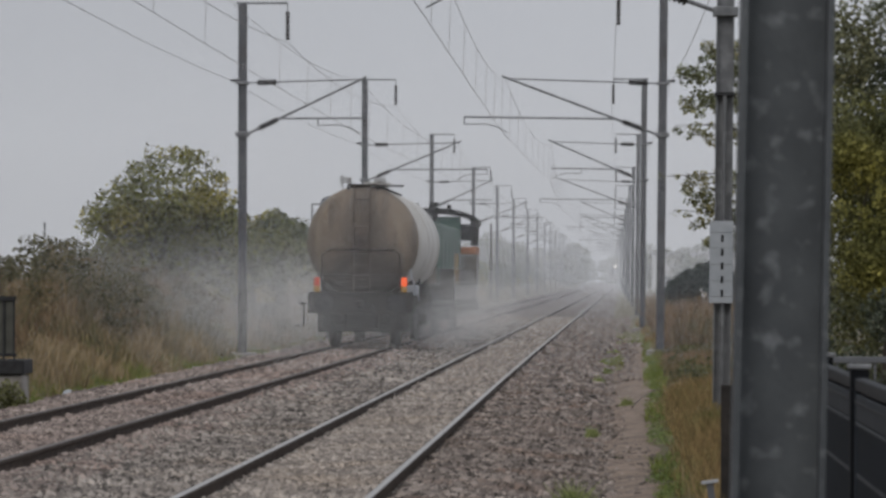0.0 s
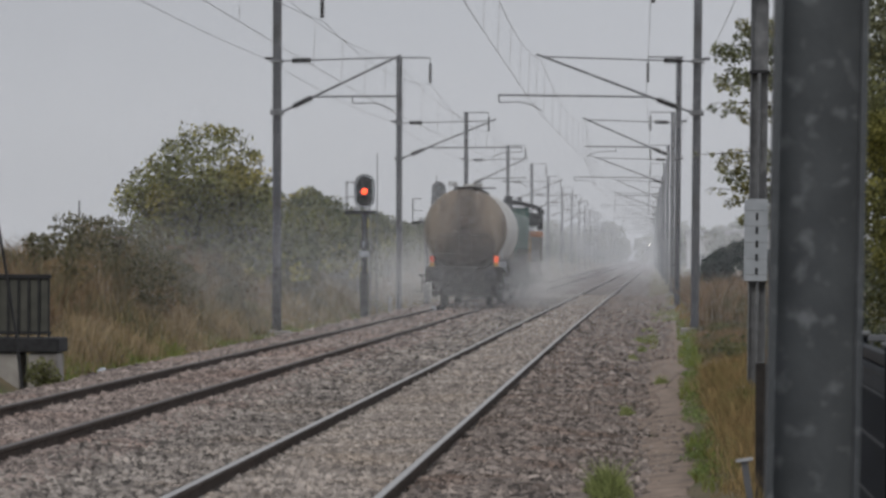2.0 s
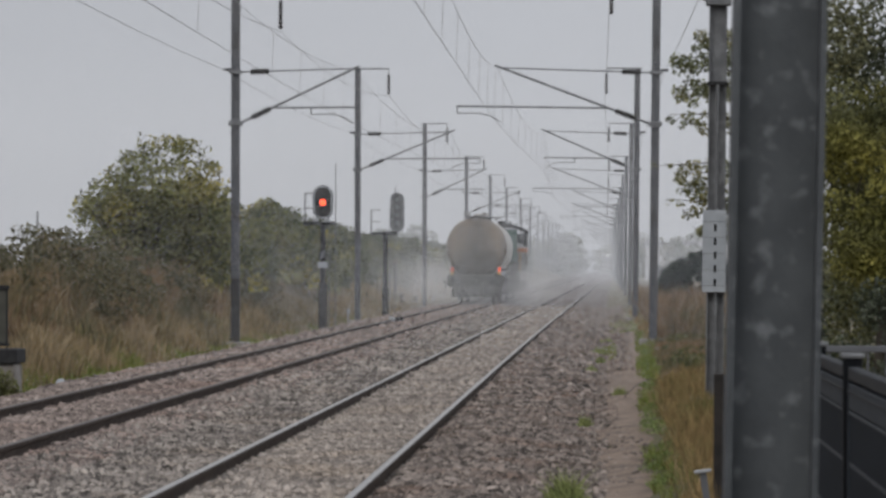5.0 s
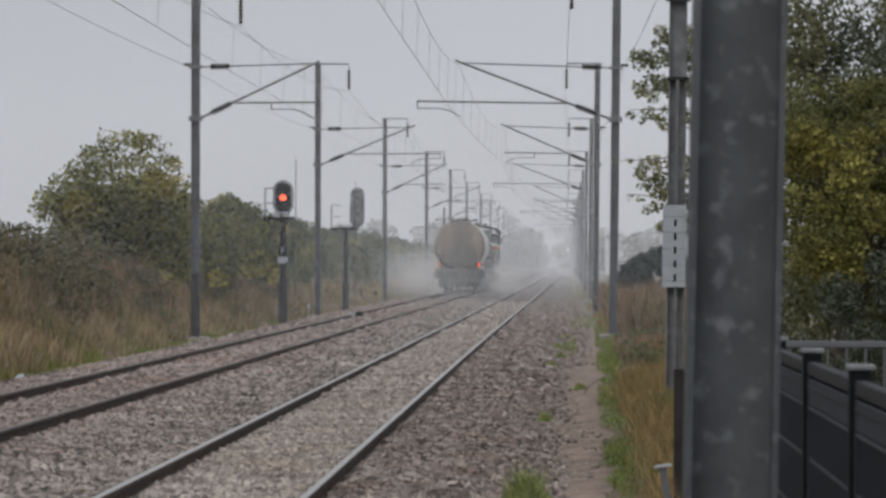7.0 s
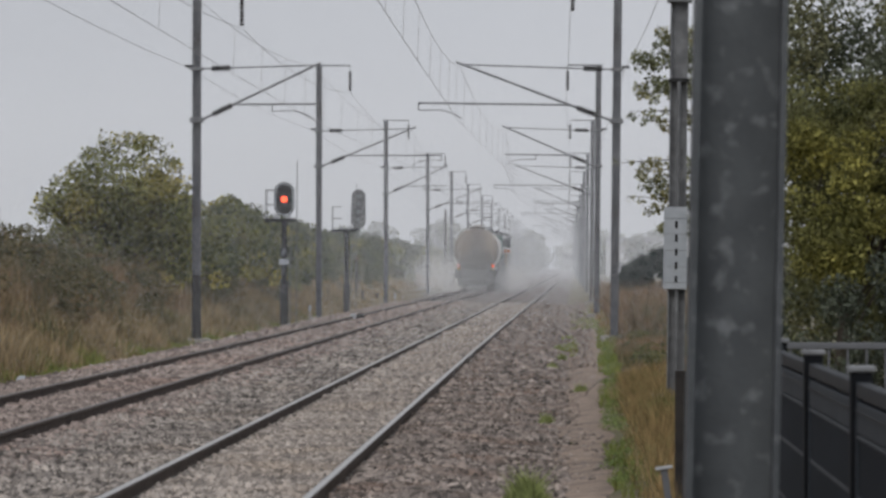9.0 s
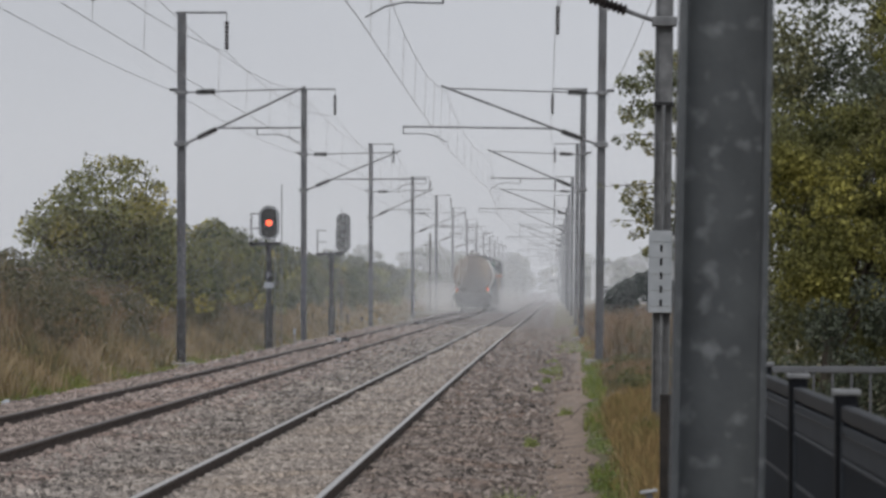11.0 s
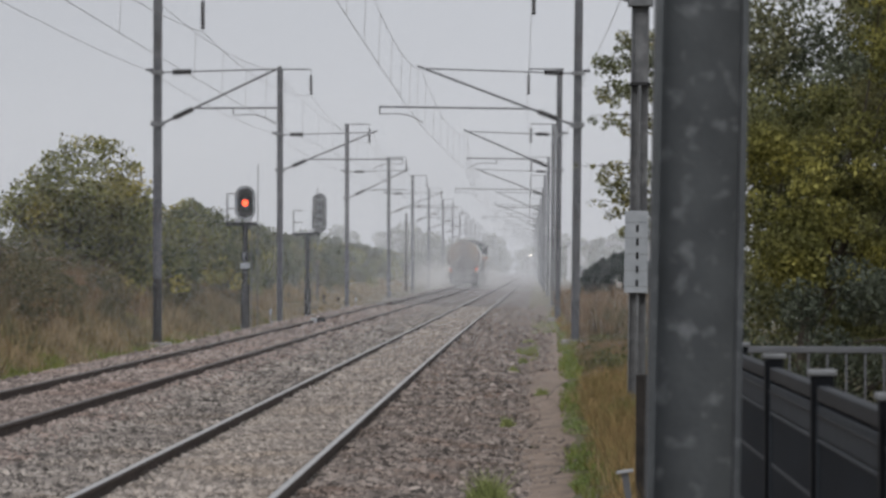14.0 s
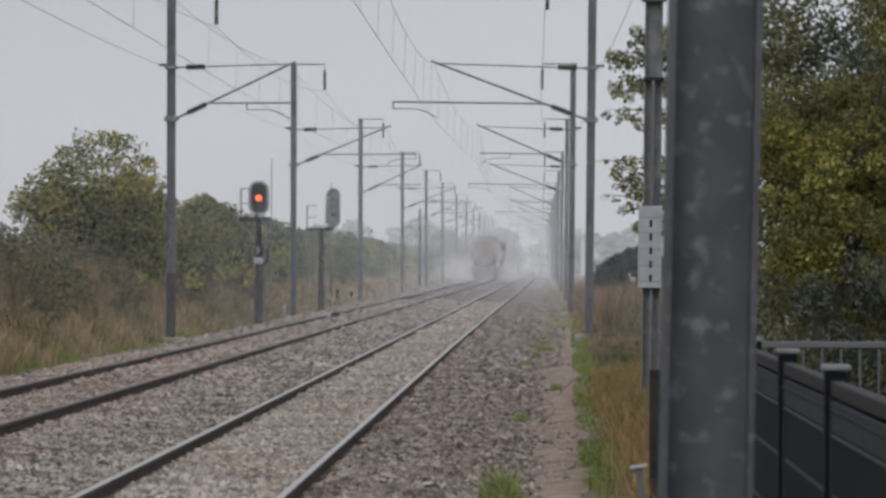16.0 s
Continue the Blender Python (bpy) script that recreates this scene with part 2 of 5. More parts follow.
def clumped(rng, n, clumps, rim=0.55):
    """Points in a crown of ellipsoid clumps (x, y, z, rx, ry, rz), thicker to the outside."""
    w = np.array([c[3] * c[5] for c in clumps])
    pick = rng.choice(len(clumps), n, p=w / w.sum())
    c = np.array(clumps)[pick]
    d = rng.normal(size=(n, 3))
    d /= np.linalg.norm(d, axis=1)[:, None]
    r = rng.uniform(rim ** 3, 1.12, n) ** (1 / 3)
    return c[:, :3] + d * r[:, None] * c[:, 3:]


TUFT = mat("bright_grass", (0.22, 0.26, 0.09), (0.33, 0.36, 0.15), 3, 0.8, island=0.6, translucent=0.35)


# ---- ground, ballast, rails ----
TRACKS = {"right": (-2.665, -0.093), "left": (-6.207, 0.0)}
RAILS = [c + s * 0.753 for c, z in TRACKS.values() for s in (-1, 1)]
SECTION = [(-900, 0.2), (-60, 0.2), (-14, 1.0), (-11.5, 0.85), (-10, 0.3), (-9, -0.28), (-8.6, -0.34), (-8.3, -0.5), (-0.5, -0.5), (-0.2, -0.32), (0.2, -0.26), (0.8, -0.2),
           (1.6, -0.02), (3, 0.05), (8, 0.1), (60, 0), (900, 0)]


BED_TOP = [(-8.7, -0.36), (-8.15, -0.17), (-7.2, -0.15), (-6.2, -0.16), (-5.2, -0.15), (-4.5, -0.22), (-3.6, -0.235), (-2.66, -0.235), (-1.7, -0.235), (-1.0, -0.245), (-0.35, -0.295), (-0.05, -0.31)]


def bend(y):
    """The line's slight turn and rise far off: metres aside and up."""
    t = max(0.0, y - 66.0) / 160.0
    t = t * t / (2 * 0.35) if t < 0.35 else t - 0.175
    return 0.58 * t, 0.238 * t


def mast_rise(y):
    return 0.28 * max(0.0, (y - 208.0) / 160.0)


def bent(b):
    for v in b.verts:
        dx, dz = bend(v.co.y)
        v.co.x += dx
        v.co.z += dz
    return b


def ground_z(x):
    return np.interp(x, [s[0] for s in SECTION], [s[1] for s in SECTION])


def wobble(b):
    """Uneven sides for a trodden way."""
    for v in b.verts:
        s = noise.noise((0.3, v.co.y * 0.35, 0)) * 0.16 + noise.noise((4.3, v.co.y * 1.1, 0)) * 0.14
        y = v.co.y
        k = min(y, 105.0) - 40
        if v.co.x < 0.1:
            v.co.x += s + 0.0022 * k
        elif v.co.x > 0.3:
            v.co.x += noise.noise((9.1, y * 0.5, 0)) * 0.14 + 0.0078 * k
        else:
            v.co.x += 0.004 * k
        if v.co.z > -0.4 and v.co.x > 0.02:
            v.co.z = max(v.co.z, float(ground_z(v.co.x)) + 0.012)
    return b


def make_ground():
    ys = [-30, 0, 15, 30, 45, 60, 80, 100, 130, 160, 200, 260, 340, 450, 600, 900, 1500, 3000]
    xs = sorted([s[0] for s in SECTION] + [-200, -30, -20, -12.5, -9.5, 0.5, 1.2, 2.2, 20])
    b = bmesh.new()
    rng = random.Random(3)
    grid = [[b.verts.new((x, y, float(ground_z(x)) + bend(min(y, 900))[1] * 0.9 + (rng.uniform(-0.06, 0.06) if abs(x) > 9 else 0))) for x in xs] for y in ys]
    for a, c in zip(grid, grid[1:]):
        for j in range(len(xs) - 1):
            b.faces.new((a[j], a[j + 1], c[j + 1], c[j]))
    tagged(put("ground", b, SOIL), "brown meadow soil under rough grass beside the line", "ground", kind="structure")
    bed = [(-8.75, -0.6), *BED_TOP, (0.0, -0.6)]
    tagged(put("ballast_bed", bent(extrude(bed, -10, 1300, 120)), BED), "grey-brown stone ballast bed under both tracks", "ballast", kind="structure")
    tagged(put("footpath", bent(wobble(extrude([(-0.1, -0.5), (-0.08, -0.3), (0.0, -0.265), (0.2, -0.25), (0.42, -0.245), (0.5, -0.5)], -10, 330, 700))), DIRT, None, True), "narrow trodden sandy path beside the ballast", "path", kind="structure")


def make_rails():
    half = [(0.075, -0.172), (0.075, -0.162), (0.02, -0.145), (0.009, -0.12), (0.009, -0.055), (0.034, -0.04), (0.036, -0.012), (0.032, -0.004)]
    outline = [(-x, z) for x, z in half] + [(x, z) for x, z in reversed(half)]
    head = [(-0.031, -0.004), (-0.024, 0.001), (0.024, 0.001), (0.031, -0.004), (0.03, -0.01), (-0.03, -0.01)]
    for i, x in enumerate(RAILS):
        r = put("rail", bent(extrude(outline, -10, 1300, 120)), RAIL_SIDE)
        r.location.x, r.location.z = x, list(TRACKS.values())[i // 2][1]
        tagged(r, "rust-brown steel running rail with a worn grey head", "rail", "running rails")
        tagged(put("running_surface", bent(extrude(head, -10, 1300, 120)), RAIL_TOP if x > -4 else RAIL_DULL, r), "worn shiny rail head" if x > -4 else "dull brown-grey rail head")
        clips = None
        for k in range(110):
            y = 20 + 0.6 * k
            for s in (-1, 1):
                clips = box(min(s * 0.05, s * 0.13), max(s * 0.05, s * 0.13), y - 0.05, y + 0.05, -0.17, -0.125, 0, clips)
        tagged(put("clips", bent(clips), RAIL_SIDE, r), "dark rail clips", kind="stuff")
    for c, z in TRACKS.values():
        b = None
        for i in range(190):
            y = 20 + 0.6 * i
            b = box(c - 1.25, c + 1.25, y - 0.13, y + 0.13, -0.3, -0.155 + (0 if z == 0 else -0.06), 0, b)
        tagged(put("sleepers", bent(b), CONCRETE), "weathered sleepers almost buried in ballast", "sleepers", kind="stuff")


def make_stones():
    rng = np.random.default_rng(5)
    cube = np.array([(x, y, z) for x in (-1, 1) for y in (-1, 1) for z in (-1, 1)], float)
    quads = np.array([(0, 1, 3, 2), (4, 6, 7, 5), (0, 4, 5, 1), (2, 3, 7, 6), (0, 2, 6, 4), (1, 5, 7, 3)])

    def stones(y0, y1, per_m2, r, x0, x1):
        n = int((y1 - y0) * (x1 - x0) * per_m2)
        x, y = rng.uniform(x0, x1, n), rng.uniform(y0, y1, n)
        keep = (x > -0.17 * y - 0.3) & (x < 0.09 * y)
        for rail in RAILS:
            keep &= np.abs(x - rail) > 0.045 + 0.8 * r
        x, y = x[keep], y[keep]
        n = len(x)
        z = np.interp(x, [p[0] for p in BED_TOP] + [0.3], [p[1] for p in BED_TOP] + [-0.26])
        lift = np.maximum(0, y - 66) / 160
        lift = np.where(lift < 0.35, lift ** 2 / 0.7, lift - 0.175)
        z, x = z + 0.238 * lift, x + 0.58 * lift
        v = cube[None] + rng.normal(0, 0.33, (n, 8, 3))
        v *= rng.uniform(0.5, 1.15, (n, 1, 3)) * r * rng.uniform(0.65, 1.4, (n, 1, 1))
        q = rng.normal(size=(n, 4))
        q /= np.linalg.norm(q, axis=1)[:, None]
        w, a, b, c = q.T
        rot = np.stack([1 - 2 * (b * b + c * c), 2 * (a * b - c * w), 2 * (a * c + b * w), 2 * (a * b + c * w), 1 - 2 * (a * a + c * c), 2 * (b * c - a * w),
                        2 * (a * c - b * w), 2 * (b * c + a * w), 1 - 2 * (a * a + b * b)], 1).reshape(n, 3, 3)
        v = np.einsum("nij,nkj->nki", rot, v) + np.stack([x, y, z + r * rng.uniform(0, 0.6, n)], 1)[:, None]
        return v.reshape(-1, 3), (np.arange(n)[:, None, None] * 8 + quads[None]).reshape(-1, 4)

    def joined(name, sets, material, label):
        off, vs, fs = 0, [], []
        for v, f in sets:
            vs.append(v)
            fs.append(f + off)
            off += len(v)
        tagged(from_arrays(name, np.concatenate(vs), np.concatenate(fs), material), label, "ballast", kind="stuff")

    sets = [stones(23, 56, 430, 0.025, -5.2, -3.3), stones(56, 105, 140, 0.036, -5.2, -3.3), stones(105, 190, 50, 0.045, -5.2, -3.3)]
    joined("ballast_stones", sets, STONE, "loose angular grey and brown ballast stones between the tracks")
    sets = [stones(23, 56, 430, 0.024, -3.45, -1.85), stones(56, 105, 150, 0.034, -3.45, -1.85), stones(105, 190, 55, 0.042, -3.45, -1.85)]
    joined("ballast_stones", sets, STONE_PALE, "pale beige ballast stones inside one track")
    sets = [stones(28, 60, 400, 0.026, -8.6, -4.7), stones(60, 105, 140, 0.038, -8.6, -4.7), stones(105, 190, 50, 0.045, -8.6, -4.7)]
    joined("ballast_stones", sets, STONE_PINK, "pinkish brown ballast stones along one track")
    sets = [stones(23, 56, 350, 0.029, -1.93, -0.15), stones(56, 110, 115, 0.04, -1.93, -0.2), stones(24, 110, 150, 0.024, -0.35, 0.02), stones(24, 100, 40, 0.018, -0.1, 0.16), stones(24, 100, 46, 0.013, 0.02, 0.45), stones(36, 46, 60, 0.02, 0.0, 0.5),
            stones(76, 104, 110, 0.024, 0.1, 0.75), stones(46, 58, 60, 0.02, -0.05, 0.2), stones(110, 190, 45, 0.045, -1.9, -0.1), stones(104, 200, 22, 0.04, -0.1, 0.85)]
    joined("shoulder_stones", sets, STONE_BROWN, "dirty brown ballast stones on the shoulder")


# ---- overhead line ----
LEFT_Y = [50, 97.8, 142.2, 195, 253.7, 306, 356.6, 416, 469, 520, 570, 620, 670, 720]
RIGHT = [(0.333, 9.0), (1.4, 53), (1.13, 97.8), (1.03, 142.2), (1.16, 195)] + [(1.22, y) for y in LEFT_Y[4:]]
LEFT_XS = [-8.8, -8.8] + [-8.56] * 12


def i_section(w, d, t, z0, z1):
    """A broad-flanged upright: flanges at -w/2 and w/2 across, d long, walls t thick."""
    a, c = w / 2, d / 2
    pts = [(-a, -c), (-a + t, -c), (-a + t, -t / 2), (a - t, -t / 2), (a - t, -c), (a, -c), (a, c), (a - t, c), (a - t, t / 2), (-a + t, t / 2), (-a + t, c), (-a, c)]
    b = bmesh.new()
    lo, hi = ([b.verts.new((x, y, z)) for x, y in pts] for z in (z0, z1))
    for j in range(12):
        b.faces.new((lo[j], lo[(j + 1) % 12], hi[(j + 1) % 12], hi[j]))
    b.faces.new(lo[::-1])
    b.faces.new(hi)
    return b


def insulator(p, q, r=0.085, n=8):
    p, q = Vector(p), Vector(q)
    b = bmesh.new()
    k = 2 * n
    rot = (q - p).to_track_quat("Z", "Y").to_matrix().to_4x4()
    prof = [((r if i % 2 else r * 0.5), (q - p).length * i / k) for i in range(k + 1)]
    lathe(prof, "z", 10, b)
    b.transform(Matrix.Translation(p) @ rot)
    return b


def make_pole(name, side, reach, top=8.56, pull=False, feeder=1.07, label="", zinc=POLE, sleeve=False, width=0.195):
    """A mast with its bracket arms towards the track on that side; reach: metres to the track's middle."""
    e = empty(name, pose(0, 0, 0))
    part("mast", i_section(width, 0.2, 0.014, -0.25, top), zinc, e)
    if sleeve:
        # darker sleeve round the lowest part of the mast
        part("mast_foot", i_section(0.203, 0.23, 0.02, -0.2, 1.4), DARK_FOOT, e, "dark foot of the mast")
    part("plinth", box(-0.33, 0.33, -0.33, 0.33, -0.5, -0.12 if side > 0 else -0.01, 0.03), CONCRETE, e, "pale concrete plinth")
    s, r = side, reach

    def P(x, z):
        return (s * x, 0, z)

    stay = part("stay", tube([P(0.1, 6.3), P(r, 6.38)], 0.02), GALV, e)
    part("insulator", insulator(P(0.35, 6.305), P(0.8, 6.32)), CERAMIC, stay, "dark ribbed insulator")
    strut = part("strut", tube([P(0.1, 5.08), P(r + 0.15, 6.44)], 0.032), GALV, e)
    a, c = Vector(P(0.1, 5.08)), Vector(P(r + 0.15, 6.44))
    part("insulator", insulator(a.lerp(c, 0.1), a.lerp(c, 0.1 + 0.5 / (c - a).length)), CERAMIC, strut, "dark ribbed insulator")
    part("bracket", box(-0.16, 0.16, -0.14, 0.14, 5.02, 5.14, 0.01), GALV, e)
    part("bracket", box(-0.15, 0.15, -0.13, 0.13, 6.26, 6.34, 0.01), GALV, e)
    x0 = 0.1 + (5.45 - 5.08) / (6.44 - 5.08) * (r + 0.05)
    x1 = r + 1.05 if pull else r + 0.05
    xd = r + 1.03 if pull else r - 1.0
    reg = part("registration_tube", tube([P(x0, 5.45), P(x1, 5.46)], 0.026), GALV, e)
    part("drop_bracket", tube([P(xd, 5.46), P(xd, 5.29)], 0.018), GALV, reg)
    e2 = r
    part("steady_arm", tube([P(xd, 5.29), P(xd + (e2 - xd) * 0.5, 5.3), P(xd + (e2 - xd) * 0.75, 5.24), P(e2, 5.1)], 0.014), GALV, reg)
    if feeder:
        part("feeder_arm", tube([P(-0.15, top), P(feeder, top)], 0.03), GALV, e)
        part("feeder_hanger", tube([P(feeder, top), P(feeder, top - 0.22)], 0.012, 5), GALV, e)
        part("feeder_insulator", insulator(P(feeder, top - 0.2), P(feeder, top - 0.88), 0.062, 7), CERAMIC, e, "hanging insulator string")
    part("wire_clamp", box(-s * 0.2 - 0.09, -s * 0.2 + 0.09, -0.03, 0.03, 6.33, 6.39), DARKSTEEL, e)
    return tagged(e, label or "galvanised steel catenary mast with bracket arms and insulators", "catenary mast", "masts along the line")


LEFT_REACH = [2.85] + [2.8 if i % 2 else 3.2 for i in range(1, 14)]
RIGHT_REACH = [2.9, 3.85, 3.67] + [3.15 if i % 2 == 0 else 3.6 for i in range(12)]


def make_poles():
    low = make_pole("catenary_mast", 1, 2.8, top=8.2, sleeve=True)
    far = make_pole("catenary_mast", 1, 3.2, pull=True)
    push = make_pole("catenary_mast", 1, 2.8)
    low.matrix_basis = pose(LEFT_XS[1], LEFT_Y[1], 0.02, 0, -0.1)
    far.matrix_basis = pose(LEFT_XS[2], LEFT_Y[2], 0.02, 0, -0.1)
    push.matrix_basis = pose(LEFT_XS[3], LEFT_Y[3], 0.02, 0, -0.1)
    for i, y in enumerate(LEFT_Y):
        if i not in (1, 2, 3):
            copy_thing(push if i % 2 else far, pose(LEFT_XS[i], y, 0.02 + mast_rise(y), 0, -0.1))
    first = make_pole("catenary_mast", -1, 3.67, pull=True)
    first.matrix_basis = pose(RIGHT[2][0], RIGHT[2][1], 0.02, 0, 0.45)
    push = make_pole("catenary_mast", -1, 3.15)
    pull = make_pole("catenary_mast", -1, 3.6, pull=True)
    push.matrix_basis = pose(RIGHT[3][0], RIGHT[3][1], 0.05, 0, 0.35)
    pull.matrix_basis = pose(RIGHT[4][0], RIGHT[4][1], 0.05, 0, 0.35)
    for i, (x, y) in enumerate(RIGHT[5:]):
        copy_thing(pull if i % 2 else push, pose(x, y, 0.05 + mast_rise(y), 0, 0.35))
    # the mast with the white number board
    m = make_pole("catenary_mast", -1, 3.85, label="zinc-grey catenary mast carrying a white number board and a conduit", width=0.225, zinc=GALV)
    m.matrix_basis = pose(RIGHT[1][0], RIGHT[1][1], 0, 0, 0.45)
    part("conduit", tube([(0.0, -0.12, -0.2), (0.0, -0.12, 4.0)], 0.022, 8), GALV, m, "pale cable conduit")
    part("clip_band", box(-0.13, 0.13, -0.135, 0.12, 4.0, 4.04), DARKSTEEL, m)
    board = part("number_board", box(-0.175, 0.125, -0.175, -0.15, 1.34, 2.39, 0.006), WHITE, m, "white enamel board with a column of dark marks")
    for i in range(5):
        part("mark", box(-0.03, 0.002, -0.181, -0.176, 2.12 - i * 0.175, 2.21 - i * 0.175), BLACK, board)
    for z in (1.42, 1.62, 1.83, 2.04, 2.24):
        part("board_rib", box(-0.173, 0.123, -0.178, -0.176, z, z + 0.006), GALV, board)
    # the mast close by
    near = make_pole("catenary_mast", -1, 2.9, label="broad zinc-grey steel mast with mottled galvanising close by", zinc=GALV_NEAR, width=0.2)
    near.matrix_basis = pose(RIGHT[0][0], RIGHT[0][1], -0.35, 0, 1.0)


def sag_line(supports, sag, steps=14):
    pts = []
    for p, q in zip(supports, supports[1:]):
        p, q = Vector(p), Vector(q)
        for i in range(steps):
            f = i / steps
            pts.append(p.lerp(q, f) - Vector((0, 0, sag * 4 * f * (1 - f))))
    return pts + [Vector(supports[-1])]


def make_wires():
    left = [(x + r, y) for x, r, y in zip(LEFT_XS, LEFT_REACH, LEFT_Y)]
    right = [(x - r, y) for r, (x, y) in zip(RIGHT_REACH, RIGHT)]
    for spots in (left, right):
        mess = sag_line([(x, y, 6.38) for x, y in spots], 0.5)
        cont = sag_line([(x - 0.03, y, 5.1) for x, y in spots], 0.02)
        tagged(put("messenger_wire", tube(mess, 0.0048, 5), WIRE), "thin carrying wire of the overhead line", "wire", "overhead wires")
        tagged(put("contact_wire", tube(cont, 0.0052, 5), WIRE), "thin contact wire above the track", "wire", "overhead wires")
        b = bmesh.new()
        for i, (p, q) in enumerate(zip(mess, cont)):
            if i % 2 and p.y < 450:
                tube([p, q], 0.004, 3, b)
        tagged(put("droppers", b, WIRE), "fine dropper wires between carrying and contact wire", "wire", kind="stuff")
    feed = [(x + 1.07, y, 7.28 if y < 120 else 7.66) for x, y in zip(LEFT_XS, LEFT_Y)]
    tagged(put("feeder_wire", tube(sag_line(feed, 0.4), 0.0072, 5), WIRE), "feeder wire hung from the mast tops", "wire", "overhead wires")
    feed = [(x - 1.07, y, 7.68) for x, y in RIGHT]
    tagged(put("feeder_wire", tube(sag_line(feed, 0.4), 0.0072, 5), WIRE), "feeder wire hung from the mast tops", "wire", "overhead wires")
    tagged(put("earth_wire", tube(sag_line([(x - 0.24, y, 6.36) for x, y in zip(LEFT_XS, LEFT_Y)], 0.15), 0.006, 5), WIRE), "earth wire clamped to the masts", "wire", "overhead wires")
    tagged(put("earth_wire", tube(sag_line([(x + 0.24, y, 6.36) for x, y in RIGHT[1:]], 0.2), 0.006, 5), WIRE), "earth wire clamped to the masts", "wire", "overhead wires")


# ---- plants ----
def make_tree(name, label, clumps, n, size, material, trunk=0.12, seed=1, limbs=9, category="tree", base=0.0, rim=0.45):
    rng = np.random.default_rng(seed)
    e = empty(name, pose(0, 0, 0))
    cs = np.array(clumps)
    mid = cs[:, :3].mean(0)
    part("trunk", tube([(0, 0, base - 0.3), (0.1, 0, mid[2] * 0.35), (mid[0] * 0.5, mid[1] * 0.5, mid[2] * 0.7), tuple(mid)], trunk, 8, None, trunk * 0.35), BARK, e)
    for i in range(limbs):
        c = cs[i % len(cs)]
        d = rng.normal(size=3)
        tip = c[:3] + d / np.linalg.norm(d) * c[3:] * 0.85
        start = np.array((0.1, 0, mid[2] * rng.uniform(0.25, 0.7)))
        k = (start + tip) / 2 + rng.normal(0, 0.15, 3)
        part("limb", tube([tuple(start), tuple(k), tuple(tip)], trunk * 0.25, 5, None, 0.005), BARK, e)
    v, f = leaves(rng, clumped(rng, n, clumps, rim), size)
    from_arrays("crown", v, f, material, e)
    return tagged(e, label, category)


def uneven(rng, n, cx, cz, rx, rz, ry, r):
    """Clumps spread over a crown's outline and body."""
    out = []
    for i in range(n):
        a, k = rng.uniform(0, math.tau), math.sqrt(rng.uniform(0.05, 1))
        s = r * rng.uniform(0.6, 1.3)
        out.append((cx + rx * k * math.cos(a), rng.uniform(-ry, ry), cz + rz * k * math.sin(a), s * 1.1, s * 1.1, s * 0.85))
    return out


